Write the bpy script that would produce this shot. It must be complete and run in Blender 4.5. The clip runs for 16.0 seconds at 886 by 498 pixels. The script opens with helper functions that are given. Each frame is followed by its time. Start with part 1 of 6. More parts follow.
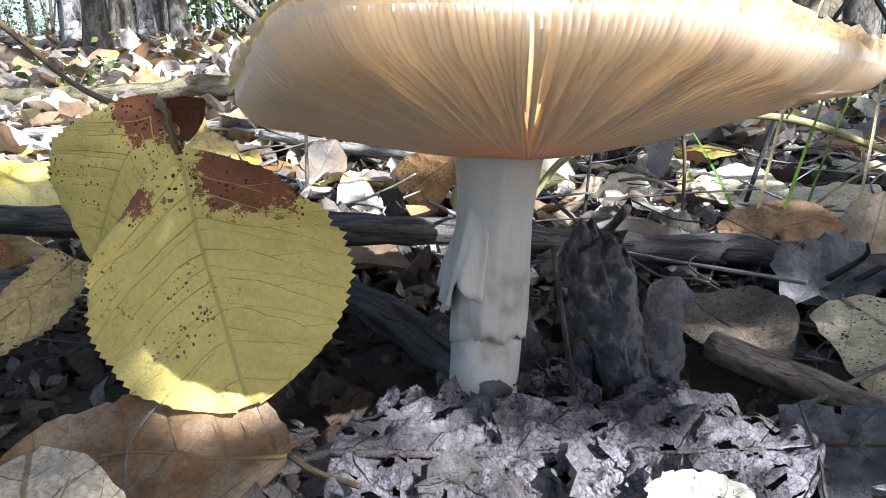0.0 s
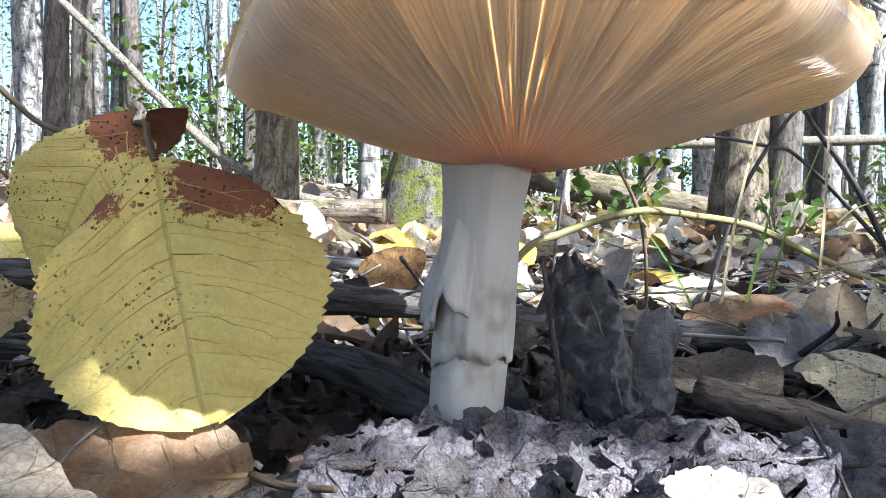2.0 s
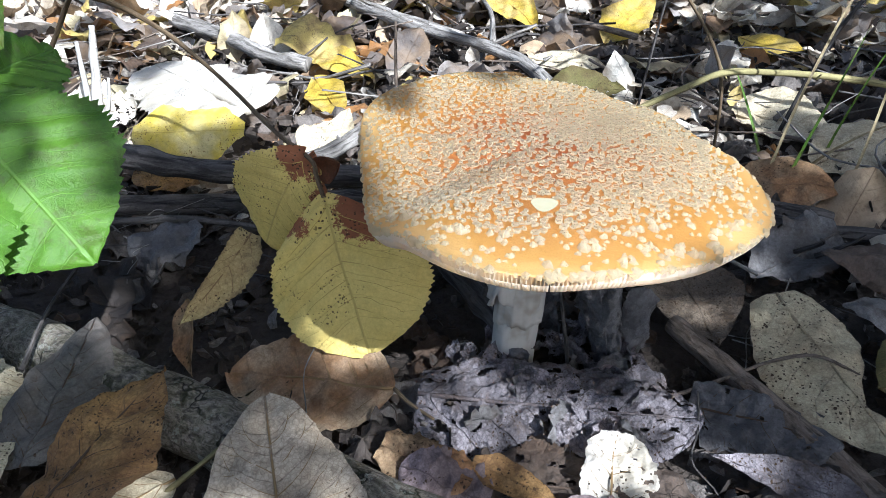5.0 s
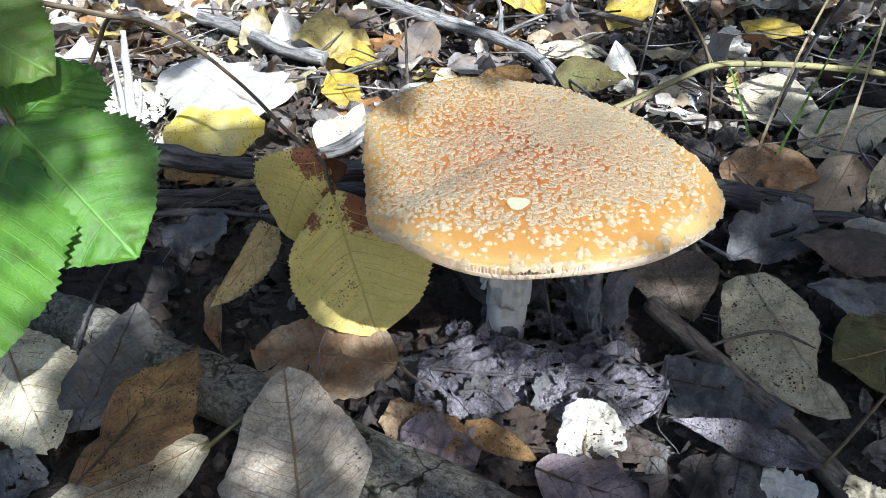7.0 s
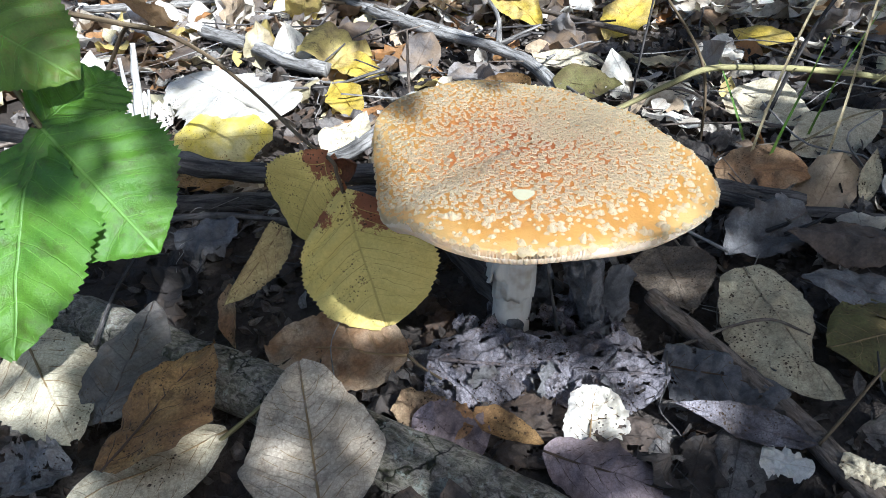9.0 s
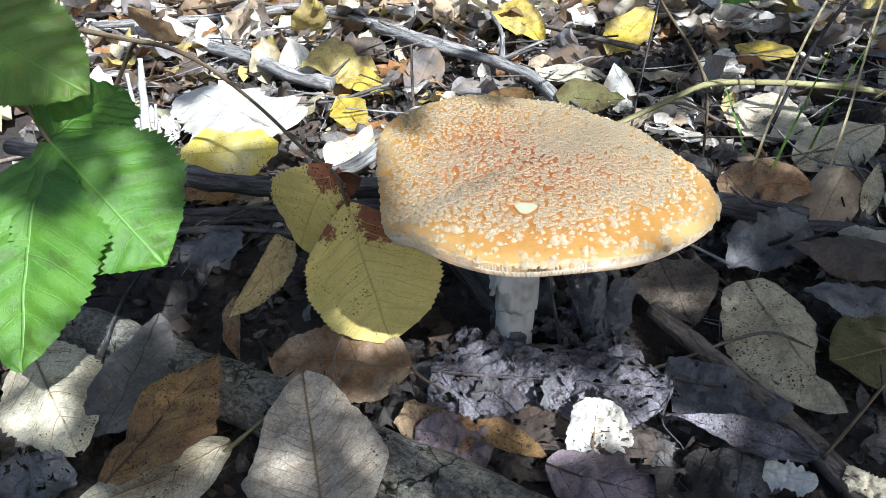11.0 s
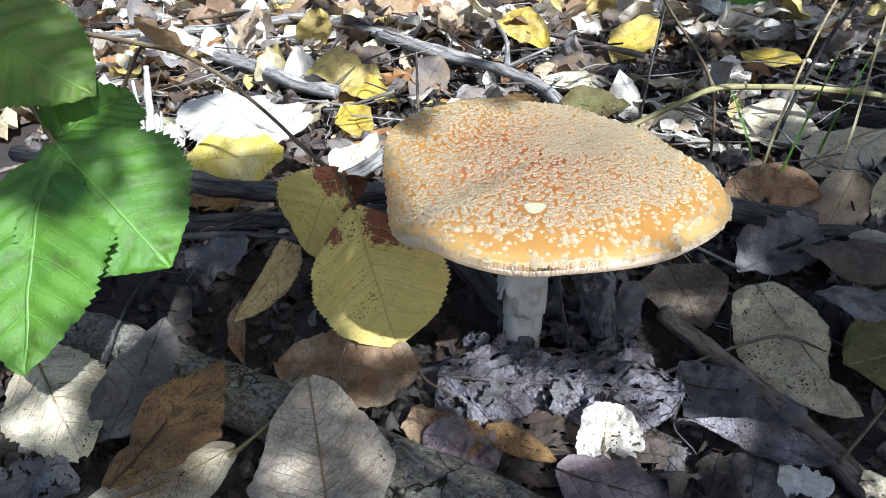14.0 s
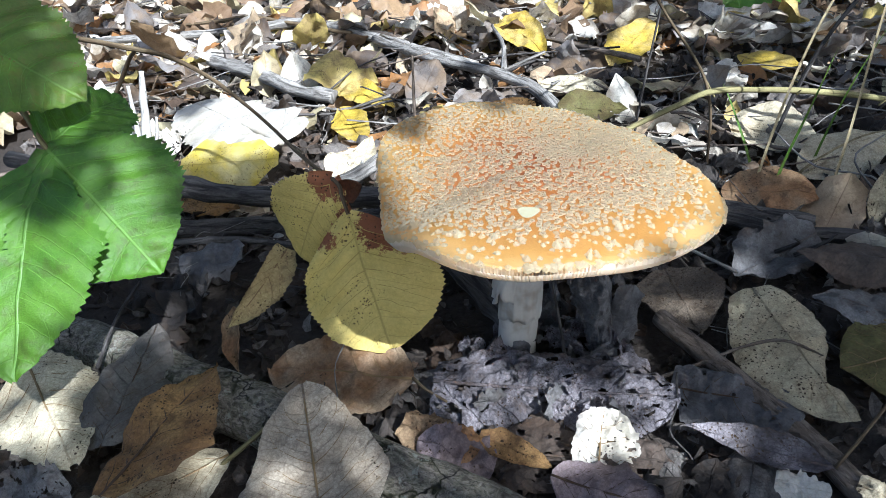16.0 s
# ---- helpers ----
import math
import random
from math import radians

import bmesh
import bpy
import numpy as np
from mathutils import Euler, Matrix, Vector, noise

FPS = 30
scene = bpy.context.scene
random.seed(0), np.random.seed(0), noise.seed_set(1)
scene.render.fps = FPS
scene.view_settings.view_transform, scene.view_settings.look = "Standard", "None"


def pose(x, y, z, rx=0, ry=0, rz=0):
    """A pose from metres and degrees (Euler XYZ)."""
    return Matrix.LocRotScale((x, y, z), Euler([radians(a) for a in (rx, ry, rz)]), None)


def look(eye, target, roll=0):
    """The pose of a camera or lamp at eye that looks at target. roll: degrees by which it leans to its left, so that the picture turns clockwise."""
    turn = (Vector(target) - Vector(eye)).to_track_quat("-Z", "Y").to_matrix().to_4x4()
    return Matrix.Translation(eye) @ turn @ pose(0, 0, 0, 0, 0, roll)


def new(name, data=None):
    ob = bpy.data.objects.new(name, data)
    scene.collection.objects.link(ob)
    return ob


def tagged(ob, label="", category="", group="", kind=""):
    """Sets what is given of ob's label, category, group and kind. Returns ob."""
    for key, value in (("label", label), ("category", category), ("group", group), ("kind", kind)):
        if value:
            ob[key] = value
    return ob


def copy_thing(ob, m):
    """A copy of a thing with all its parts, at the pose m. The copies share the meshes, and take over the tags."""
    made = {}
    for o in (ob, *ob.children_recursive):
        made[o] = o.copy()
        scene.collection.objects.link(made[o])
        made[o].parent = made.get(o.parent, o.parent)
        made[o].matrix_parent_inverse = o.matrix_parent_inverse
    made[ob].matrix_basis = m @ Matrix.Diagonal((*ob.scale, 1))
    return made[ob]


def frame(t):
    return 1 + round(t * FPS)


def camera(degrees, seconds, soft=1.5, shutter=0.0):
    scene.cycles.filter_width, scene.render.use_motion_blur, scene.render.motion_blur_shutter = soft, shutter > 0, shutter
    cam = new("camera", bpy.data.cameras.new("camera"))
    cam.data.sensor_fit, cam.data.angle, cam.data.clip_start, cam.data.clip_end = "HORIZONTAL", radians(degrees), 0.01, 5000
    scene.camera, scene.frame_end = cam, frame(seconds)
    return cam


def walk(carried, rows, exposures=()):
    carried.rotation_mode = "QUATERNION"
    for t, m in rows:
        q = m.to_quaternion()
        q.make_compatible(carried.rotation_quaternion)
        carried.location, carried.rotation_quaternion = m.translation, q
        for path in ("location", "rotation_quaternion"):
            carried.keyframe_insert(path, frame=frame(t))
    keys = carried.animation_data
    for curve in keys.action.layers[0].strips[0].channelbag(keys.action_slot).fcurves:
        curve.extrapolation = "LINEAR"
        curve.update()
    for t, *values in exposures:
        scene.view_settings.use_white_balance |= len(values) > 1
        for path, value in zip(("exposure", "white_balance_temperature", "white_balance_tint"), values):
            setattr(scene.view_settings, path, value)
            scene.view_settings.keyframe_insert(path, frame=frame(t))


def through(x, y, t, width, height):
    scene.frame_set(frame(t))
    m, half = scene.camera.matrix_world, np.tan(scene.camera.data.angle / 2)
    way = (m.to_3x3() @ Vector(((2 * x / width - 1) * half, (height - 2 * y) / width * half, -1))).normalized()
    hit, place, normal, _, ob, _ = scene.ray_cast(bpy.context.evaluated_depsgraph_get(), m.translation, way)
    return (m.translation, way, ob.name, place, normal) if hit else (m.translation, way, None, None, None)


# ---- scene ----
cam = camera(65.83, 16.0, soft=0.55)
PATH = [
    (0, (0.00804, 0.01979, 0.06158), (-0.06432, 0.98688, -0.18234), -1.61),
    (0.5, (0.00499, 0.02566, 0.0513), (-0.01809, 1.01755, -0.07368), -1.39),
    (1, (0.00355, 0.02685, 0.04378), (0.00253, 1.02577, -0.00262), -0.48),
    (1.5, (0.00176, 0.02407, 0.04029), (-0.00622, 1.02359, 0.0104), 0.15),
    (2, (0.00158, 0.0209, 0.03726), (0.00504, 1.02069, 0.01667), 0.51),
    (2.5, (0.00112, 0.01952, 0.0459), (-0.00331, 1.01786, -0.01149), 0.40),
    (3, (-0.00152, 0.0079, 0.06332), (-0.03322, 1.00097, -0.04984), 0.11),
    (3.5, (-0.00202, -0.0084, 0.08442), (-0.0568, 0.96352, -0.14441), 0.75),
    (4, (-0.00056, -0.01603, 0.10253), (-0.08717, 0.90471, -0.27789), 0.43),
    (4.5, (0.00746, -0.02012, 0.11969), (-0.11332, 0.84663, -0.36421), 0.87),
    (5, (0.01826, -0.01958, 0.1353), (-0.1542, 0.81447, -0.38873), -1.58),
    (5.2, (0.02232, -0.02212, 0.13986), (-0.17427, 0.7971, -0.39887), -2.51),
    (7.3, (0.03093, -0.03534, 0.15108), (-0.18075, 0.77317, -0.39801), -4.17),
    (7.5, (0.03108, -0.03583, 0.15161), (-0.18281, 0.78104, -0.38409), -4.48),
    (8, (0.02977, -0.03986, 0.14915), (-0.16793, 0.77964, -0.38874), -4.04),
    (10.5, (0.03034, -0.04682, 0.15053), (-0.18941, 0.78033, -0.36669), -4.42),
    (11, (0.0304, -0.04664, 0.15028), (-0.18164, 0.78382, -0.36486), -4.26),
    (11.5, (0.03036, -0.04733, 0.15084), (-0.18914, 0.78329, -0.36091), -4.64),
    (12, (0.03102, -0.0472, 0.15078), (-0.186, 0.78656, -0.35691), -4.74),
    (12.5, (0.03252, -0.04679, 0.15049), (-0.18842, 0.78647, -0.35633), -5.39),
    (13, (0.03169, -0.04688, 0.14902), (-0.18404, 0.78763, -0.35797), -4.99),
    (13.5, (0.03148, -0.04756, 0.14837), (-0.18959, 0.78809, -0.35444), -4.89),
    (14, (0.02902, -0.04663, 0.1469), (-0.1891, 0.79158, -0.35291), -4.49),
    (14.5, (0.03187, -0.04475, 0.14689), (-0.18726, 0.79354, -0.35236), -4.71),
    (15, (0.03271, -0.04461, 0.14677), (-0.18848, 0.79434, -0.35046), -4.84),
    (15.5, (0.03217, -0.04415, 0.14595), (-0.18545, 0.79652, -0.34995), -4.48),
    (16, (0.03037, -0.04519, 0.14629), (-0.18753, 0.7962, -0.34827), -4.67),
]
walk(cam, [(t, look(eye, target, roll)) for t, eye, target, roll in PATH],
     [(0.0, 2.15, 5480, 8), (0.5, 2.44, 5480, 8), (2.0, 2.36, 5480, 9), (3.5, 1.9, 5430, 10), (4.5, 1.60, 5400, 9), (7.5, 1.56, 5270, 6), (16.0, 1.52, 5270, 6)])

# ---- light ----
SUN_UP, SUN_TURN = 41.0, 133.0          # degrees above the horizon, and to the right of +y
to_sun = Vector((math.sin(radians(SUN_TURN)) * math.cos(radians(SUN_UP)), math.cos(radians(SUN_TURN)) * math.cos(radians(SUN_UP)), math.sin(radians(SUN_UP))))
world = bpy.data.worlds.new("sky")
scene.world = world
world.use_nodes = True
wn = world.node_tree.nodes
sky = wn.new("ShaderNodeTexSky")
sky.sky_type = "NISHITA"
sky.sun_disc = False
sky.air_density, sky.dust_density, sky.ozone_density = 1.0, 2.5, 0.4
sky.sun_elevation, sky.sun_rotation = radians(SUN_UP), radians(SUN_TURN)
wn["Background"].inputs["Strength"].default_value = 0.068
world.node_tree.links.new(sky.outputs[0], wn["Background"].inputs["Color"])
sun_lamp = new("sun", bpy.data.lights.new("sun", "SUN"))
sun_lamp.data.energy, sun_lamp.data.angle, sun_lamp.data.color = 5.0, radians(0.53), (1.0, 0.96, 0.90)
sun_lamp.matrix_world = look(to_sun * 20, (0, 0, 0))


# ---- materials ----
class Graph:
    """Short hand for building a node material."""

    def __init__(self, name):
        self.mat = bpy.data.materials.new(name)
        self.mat.use_nodes = True
        self.tree = self.mat.node_tree
        self.bsdf = self.tree.nodes["Principled BSDF"]
        self.out = self.tree.nodes["Material Output"]

    def node(self, kind):
        return self.tree.nodes.new(kind)

    def link(self, a, b):
        self.tree.links.new(a, b)

    def put(self, socket, v):
        if isinstance(v, bpy.types.NodeSocket):
            self.link(v, socket)
        else:
            socket.default_value = v

    def math(self, op, a, b=0.0, c=0.0):
        n = self.node("ShaderNodeMath")
        n.operation = op
        for s, v in zip(n.inputs, (a, b, c)):
            self.put(s, v)
        return n.outputs[0]

    def coord(self, which="Position"):
        if which == "Position":
            return self.node("ShaderNodeNewGeometry").outputs["Position"]
        return self.node("ShaderNodeTexCoord").outputs[which]

    def noise(self, scale, detail=3.0, rough=0.55, vector=None, distort=0.0):
        n = self.node("ShaderNodeTexNoise")
        n.inputs["Scale"].default_value, n.inputs["Detail"].default_value = scale, detail
        n.inputs["Roughness"].default_value, n.inputs["Distortion"].default_value = rough, distort
        self.link(vector or self.coord(), n.inputs["Vector"])
        return n.outputs[0]

    def swirl(self, scale):
        n = self.node("ShaderNodeTexNoise")
        n.inputs["Scale"].default_value = scale
        self.link(self.coord(), n.inputs["Vector"])
        return n.outputs[1]

    def cells(self, scale, vector=None, feature="F1"):
        n = self.node("ShaderNodeTexVoronoi")
        n.feature = feature
        n.inputs["Scale"].default_value = scale
        self.link(vector or self.coord(), n.inputs["Vector"])
        return n.outputs[0]

    def step(self, v, low, high):
        n = self.node("ShaderNodeMapRange")
        n.interpolation_type = "SMOOTHSTEP"
        self.put(n.inputs[0], v)
        n.inputs[1].default_value, n.inputs[2].default_value = low, high
        return n.outputs[0]

    def mix(self, fac, a, b, blend="MIX"):
        n = self.node("ShaderNodeMix")
        n.data_type, n.blend_type = "RGBA", blend
        self.put(n.inputs[0], fac)
        for s, v in ((n.inputs[6], a), (n.inputs[7], b)):
            self.put(s, (*v, 1) if isinstance(v, tuple) and len(v) == 3 else v)
        return n.outputs[2]

    def ramp(self, fac, stops, constant=False):
        n = self.node("ShaderNodeValToRGB")
        n.color_ramp.interpolation = "CONSTANT" if constant else "LINEAR"
        while len(n.color_ramp.elements) < len(stops):
            n.color_ramp.elements.new(0.5)
        for e, (p, c) in zip(n.color_ramp.elements, stops):
            e.position, e.color = p, (*c, 1)
        self.put(n.inputs[0], fac)
        return n.outputs[0]

    def bump(self, height, strength=0.4, distance=0.001):
        n = self.node("ShaderNodeBump")
        n.inputs["Strength"].default_value, n.inputs["Distance"].default_value = strength, distance
        self.link(height, n.inputs["Height"])
        return n.outputs[0]

    def finish(self, color, rough=0.6, normal=None, through=0.0, tint=None, specular=0.3):
        b = self.bsdf
        self.put(b.inputs["Base Color"], (*color, 1) if isinstance(color, tuple) else color)
        self.put(b.inputs["Roughness"], rough)
        b.inputs["Specular IOR Level"].default_value = specular
        if normal:
            self.link(normal, b.inputs["Normal"])
        if through:
            t = self.node("ShaderNodeBsdfTranslucent")
            self.put(t.inputs["Color"], tint if tint is not None else color)
            if normal:
                self.link(normal, t.inputs["Normal"])
            m = self.node("ShaderNodeMixShader")
            m.inputs[0].default_value = through
            self.link(b.outputs[0], m.inputs[1])
            self.link(t.outputs[0], m.inputs[2])
            self.link(m.outputs[0], self.out.inputs["Surface"])
        return self.mat


def leaf_material(name, base, alt, vein, spot=(0.05, 0.03, 0.015), spots=0.0, patch_color=(0.16, 0.06, 0.025), through=0.35, rough=0.6,
                  ribs=8.0, palette=None, island=False, relief=0.6, specular=0.25, ribs_dark=0.4, ribs_high=0.6, rim=0.35, rim_color=(0.10, 0.06, 0.035), grain=1.1, patches=(), fade=0.0, mottle=0.34, gritty=0.80, mesh=0.34):
    """A leaf: mottled blade, midrib and side veins, spots, and dead patches at patch = (u, v, size)."""
    g = Graph(name)
    uv = g.coord("UV")
    sep = g.node("ShaderNodeSeparateXYZ")
    g.link(uv, sep.inputs[0])
    u, v = sep.outputs[0], sep.outputs[1]
    obj = g.coord()
    side = g.math("MULTIPLY", g.math("ABSOLUTE", g.math("SUBTRACT", v, 0.5)), 2.0)
    wob = g.math("MULTIPLY", g.noise(85, 3, 0.6, obj), 0.07)
    along = g.math("ADD", g.math("SUBTRACT", u, g.math("MULTIPLY", g.math("POWER", side, 1.25), 0.27)), wob)
    saw = g.math("ABSOLUTE", g.math("SUBTRACT", g.math("FRACT", g.math("MULTIPLY", along, ribs)), 0.5))
    rib = g.math("SUBTRACT", 1.0, g.step(saw, 0.0, 0.030))
    mid = g.math("SUBTRACT", 1.0, g.step(side, 0.006, 0.024))
    strength = g.step(g.noise(130, 2, 0.5, obj), 0.30, 0.62)
    ribs_all = g.math("MAXIMUM", g.math("MULTIPLY", rib, g.math("MULTIPLY_ADD", strength, 0.55, 0.35)), mid)
    net = g.math("SUBTRACT", 1.0, g.step(g.cells(760, obj, "DISTANCE_TO_EDGE"), 0.0, 0.11))
    if palette:
        r = g.node("ShaderNodeNewGeometry").outputs["Random Per Island"] if island else g.node("ShaderNodeObjectInfo").outputs["Random"]
        base = g.ramp(r, [(i / len(palette), c) for i, c in enumerate(palette)], constant=True)
        alt = g.mix(0.6, base, alt)
    big = g.step(g.noise(55, 3, 0.6, obj), 0.38, 0.66)
    col = g.mix(big, base, alt)
    fine = g.noise(900, 6, 0.78, obj)
    col = g.mix(gritty, col, g.ramp(fine, [(0.3, (0.35, 0.33, 0.31)), (0.7, (1.0, 1.0, 1.0))]), "MULTIPLY")
    blot = g.step(g.noise(190, 5, 0.72, obj), 0.50, 0.64)
    col = g.mix(g.math("MULTIPLY", blot, mottle), col, spot)
    worn = g.math("MULTIPLY", g.step(g.math("ADD", side, g.math("MULTIPLY", g.noise(140, 4, 0.7, obj), 0.9)), 1.22, 1.46), rim)
    col = g.mix(worn, col, rim_color)
    col = g.mix(g.math("MULTIPLY", ribs_all, ribs_dark), col, vein)
    col = g.mix(g.math("MULTIPLY", net, mesh), col, vein)
    for pu, pv, size, su, sv in patches:
        du = g.math("MULTIPLY", g.math("SUBTRACT", u, pu), su)
        dv = g.math("MULTIPLY", g.math("SUBTRACT", v, pv), sv)
        d = g.math("SQRT", g.math("ADD", g.math("MULTIPLY", du, du), g.math("MULTIPLY", dv, dv)))
        d = g.math("ADD", d, g.math("MULTIPLY", g.math("SUBTRACT", g.noise(230, 8, 0.80, obj), 0.5), 0.50))
        m = g.math("SUBTRACT", 1.0, g.step(d, size, size + 0.015))
        col = g.mix(m, col, g.mix(g.noise(300, 3, 0.6, obj), patch_color, tuple(c * 1.6 for c in patch_color)))
    if spots:
        dots = g.math("SUBTRACT", 1.0, g.step(g.math("SUBTRACT", g.cells(860, g.mix(0.0016, obj, g.swirl(500), "ADD")), g.math("MULTIPLY", g.noise(330, 3, 0.6, obj), 0.62)), -0.12, -0.03))
        where = g.step(g.math("SUBTRACT", g.noise(75, 3, 0.6, obj), g.math("MULTIPLY", u, fade)), 0.62 - spots * 0.25, 0.70 - spots * 0.15)
        col = g.mix(g.math("MULTIPLY", dots, where), col, spot)
    height = g.math("ADD", g.math("MULTIPLY", ribs_all, ribs_high), g.math("ADD", g.math("MULTIPLY", fine, 0.40), g.math("ADD", g.math("MULTIPLY", net, 0.05), g.math("MULTIPLY", g.noise(260, 4, 0.65, obj), grain))))
    return g.finish(col, g.math("ADD", rough, g.math("MULTIPLY", fine, 0.15)), g.bump(height, relief, 0.0012), through, None, specular)


yellow_leaf = leaf_material("yellow_leaf", (0.76, 0.60, 0.19), (0.70, 0.545, 0.16), (0.40, 0.30, 0.09), spots=1.3, fade=0.30, mottle=0.07, mesh=0.12, patches=((0.13, 0.22, 0.235, 1.25, 0.95), (0.13, 0.70, 0.055, 1.0, 1.0)), patch_color=(0.19, 0.072, 0.032), gritty=0.35, through=0.30, ribs=7, ribs_dark=0.55, rim=0.0, relief=0.5, grain=0.7)
yellow_leaf_small = leaf_material("yellow_leaf_small", (0.74, 0.57, 0.17), (0.66, 0.50, 0.15), (0.38, 0.28, 0.09), spots=1.4, fade=0.22, mottle=0.10, mesh=0.12, patches=((0.04, 0.56, 0.15, 1.0, 0.8), (0.22, 0.20, 0.13, 0.5, 1.3)), patch_color=(0.19, 0.072, 0.032), gritty=0.35, through=0.28, ribs=7, ribs_dark=0.5, rim=0.0, relief=0.5, grain=0.7)
glow_leaf = leaf_material("glow_leaf", (0.80, 0.58, 0.08), (0.74, 0.56, 0.20), (0.45, 0.28, 0.05), spots=0.2, through=0.45, ribs=6)
fold_leaf = leaf_material("fold_leaf", (0.86, 0.66, 0.09), (0.86, 0.74, 0.36), (0.45, 0.30, 0.06), spot=(0.30, 0.18, 0.05), spots=0.7, through=0.45, ribs=6, rim=0.0, gritty=0.35, mesh=0.12, mottle=0.1)
bleached_leaf = leaf_material("bleached_leaf", (0.86, 0.80, 0.71), (0.80, 0.72, 0.58), (0.40, 0.28, 0.10), gritty=0.35, mesh=0.14, mottle=0.10, rim=0.15, spots=0.2, through=0.4, ribs=6)
cream_leaf = leaf_material("cream_leaf", (0.78, 0.69, 0.49), (0.68, 0.57, 0.38), (0.26, 0.18, 0.10), spots=0.5, through=0.25, ribs=5)
pale_leaf = leaf_material("pale_leaf", (0.60, 0.52, 0.34), (0.52, 0.43, 0.27), (0.20, 0.14, 0.09), spots=0.95, through=0.2, ribs=6)
straw_leaf = leaf_material("straw_leaf", (0.64, 0.54, 0.41), (0.56, 0.45, 0.32), (0.15, 0.095, 0.06), spots=0.3, through=0.2, ribs=9, relief=0.8, ribs_dark=0.6)
tan_leaf = leaf_material("tan_leaf", (0.42, 0.29, 0.165), (0.36, 0.19, 0.085), (0.15, 0.08, 0.04), spots=0.7, through=0.25, ribs=7, mottle=0.5)
rust_leaf = leaf_material("rust_leaf", (0.22, 0.085, 0.04), (0.16, 0.06, 0.03), (0.10, 0.04, 0.02), through=0.25, ribs=6)
blush_leaf = leaf_material("blush_leaf", (0.49, 0.375, 0.25), (0.34, 0.185, 0.084), (0.20, 0.12, 0.07), spots=0.2, through=0.25, ribs=6, rim=0.0)
orange_leaf = leaf_material("orange_leaf", (0.47, 0.28, 0.105), (0.31, 0.17, 0.068), (0.11, 0.055, 0.03), spots=1.1, mottle=0.55, through=0.3, ribs=8)
olive_leaf = leaf_material("olive_leaf", (0.16, 0.15, 0.05), (0.13, 0.10, 0.04), (0.16, 0.11, 0.04), spots=0.6, through=0.3, ribs=7)
limp_leaf = leaf_material("limp_leaf", (0.175, 0.155, 0.135), (0.115, 0.10, 0.09), (0.07, 0.06, 0.052), spots=0.2, through=0.10, ribs=7, relief=0.9, ribs_dark=0.35)
mellow_leaf = leaf_material("mellow_leaf", (0.64, 0.52, 0.24), (0.54, 0.40, 0.19), (0.28, 0.19, 0.08), spots=0.5, through=0.3, ribs=6)
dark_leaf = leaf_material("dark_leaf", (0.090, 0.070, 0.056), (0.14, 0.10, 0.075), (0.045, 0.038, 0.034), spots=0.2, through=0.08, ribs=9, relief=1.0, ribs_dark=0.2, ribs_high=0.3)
grey_leaf = leaf_material("grey_leaf", (0.21, 0.20, 0.20), (0.13, 0.12, 0.115), (0.07, 0.065, 0.06), spots=0.3, through=0.12, ribs=9, relief=1.0, ribs_dark=0.12, ribs_high=0.2)
ash_leaf = leaf_material("ash_leaf", (0.36, 0.325, 0.345), (0.13, 0.115, 0.122), (0.06, 0.052, 0.056), spots=0.8, through=0.12, ribs=6, relief=1.0, ribs_dark=0.55, ribs_high=0.6, grain=2.2, mesh=0.55, mottle=0.5)
speckled_leaf = leaf_material("speckled_leaf", (0.20, 0.155, 0.11), (0.12, 0.092, 0.066), (0.045, 0.035, 0.028), spots=1.6, mottle=0.65, through=0.15, ribs=7, mesh=0.6)
mauve_leaf = leaf_material("mauve_leaf", (0.33, 0.255, 0.255), (0.20, 0.15, 0.145), (0.10, 0.07, 0.068), spots=0.2, through=0.15, ribs=8, ribs_dark=0.6)
slate_leaf = leaf_material("slate_leaf", (0.115, 0.109, 0.112), (0.165, 0.156, 0.158), (0.06, 0.058, 0.058), spots=0.0, mottle=0.08, mesh=0.2, rim=0.1, through=0.06, ribs=5, relief=1.0, ribs_dark=0.05, ribs_high=0.05)
green_leaf = leaf_material("green_leaf", (0.105, 0.225, 0.016), (0.078, 0.185, 0.014), (0.18, 0.33, 0.07), spots=0.0, through=0.36, ribs=7, rough=0.36, specular=0.5, relief=0.55, rim=0.0, grain=0.6, ribs_dark=0.55, mesh=0.08, gritty=0.45)
olive_green = leaf_material("olive_green_leaf", (0.13, 0.22, 0.022), (0.11, 0.17, 0.022), (0.18, 0.30, 0.06), spot=(0.16, 0.12, 0.03), spots=0.5, through=0.36, ribs=7, rough=0.40, specular=0.45, relief=0.45, rim=0.0, grain=0.5, mesh=0.08, gritty=0.4)
PALETTE = [(0.76, 0.69, 0.56), (0.24, 0.15, 0.085), (0.68, 0.53, 0.16), (0.095, 0.072, 0.06), (0.60, 0.45, 0.29), (0.86, 0.80, 0.70), (0.42, 0.20, 0.065), (0.20, 0.18, 0.17), (0.62, 0.54, 0.33), (0.07, 0.056, 0.048), (0.82, 0.74, 0.60), (0.13, 0.11, 0.10), (0.86, 0.80, 0.69), (0.36, 0.24, 0.13), (0.34, 0.31, 0.29), (0.78, 0.70, 0.56)]
litter_leaf = leaf_material("litter_leaf", None, (0.26, 0.17, 0.09), (0.15, 0.09, 0.05), spots=0.3, through=0.28, ribs=7, palette=PALETTE, rough=0.42, specular=0.45, mottle=0.42, gritty=0.5, mesh=0.14)
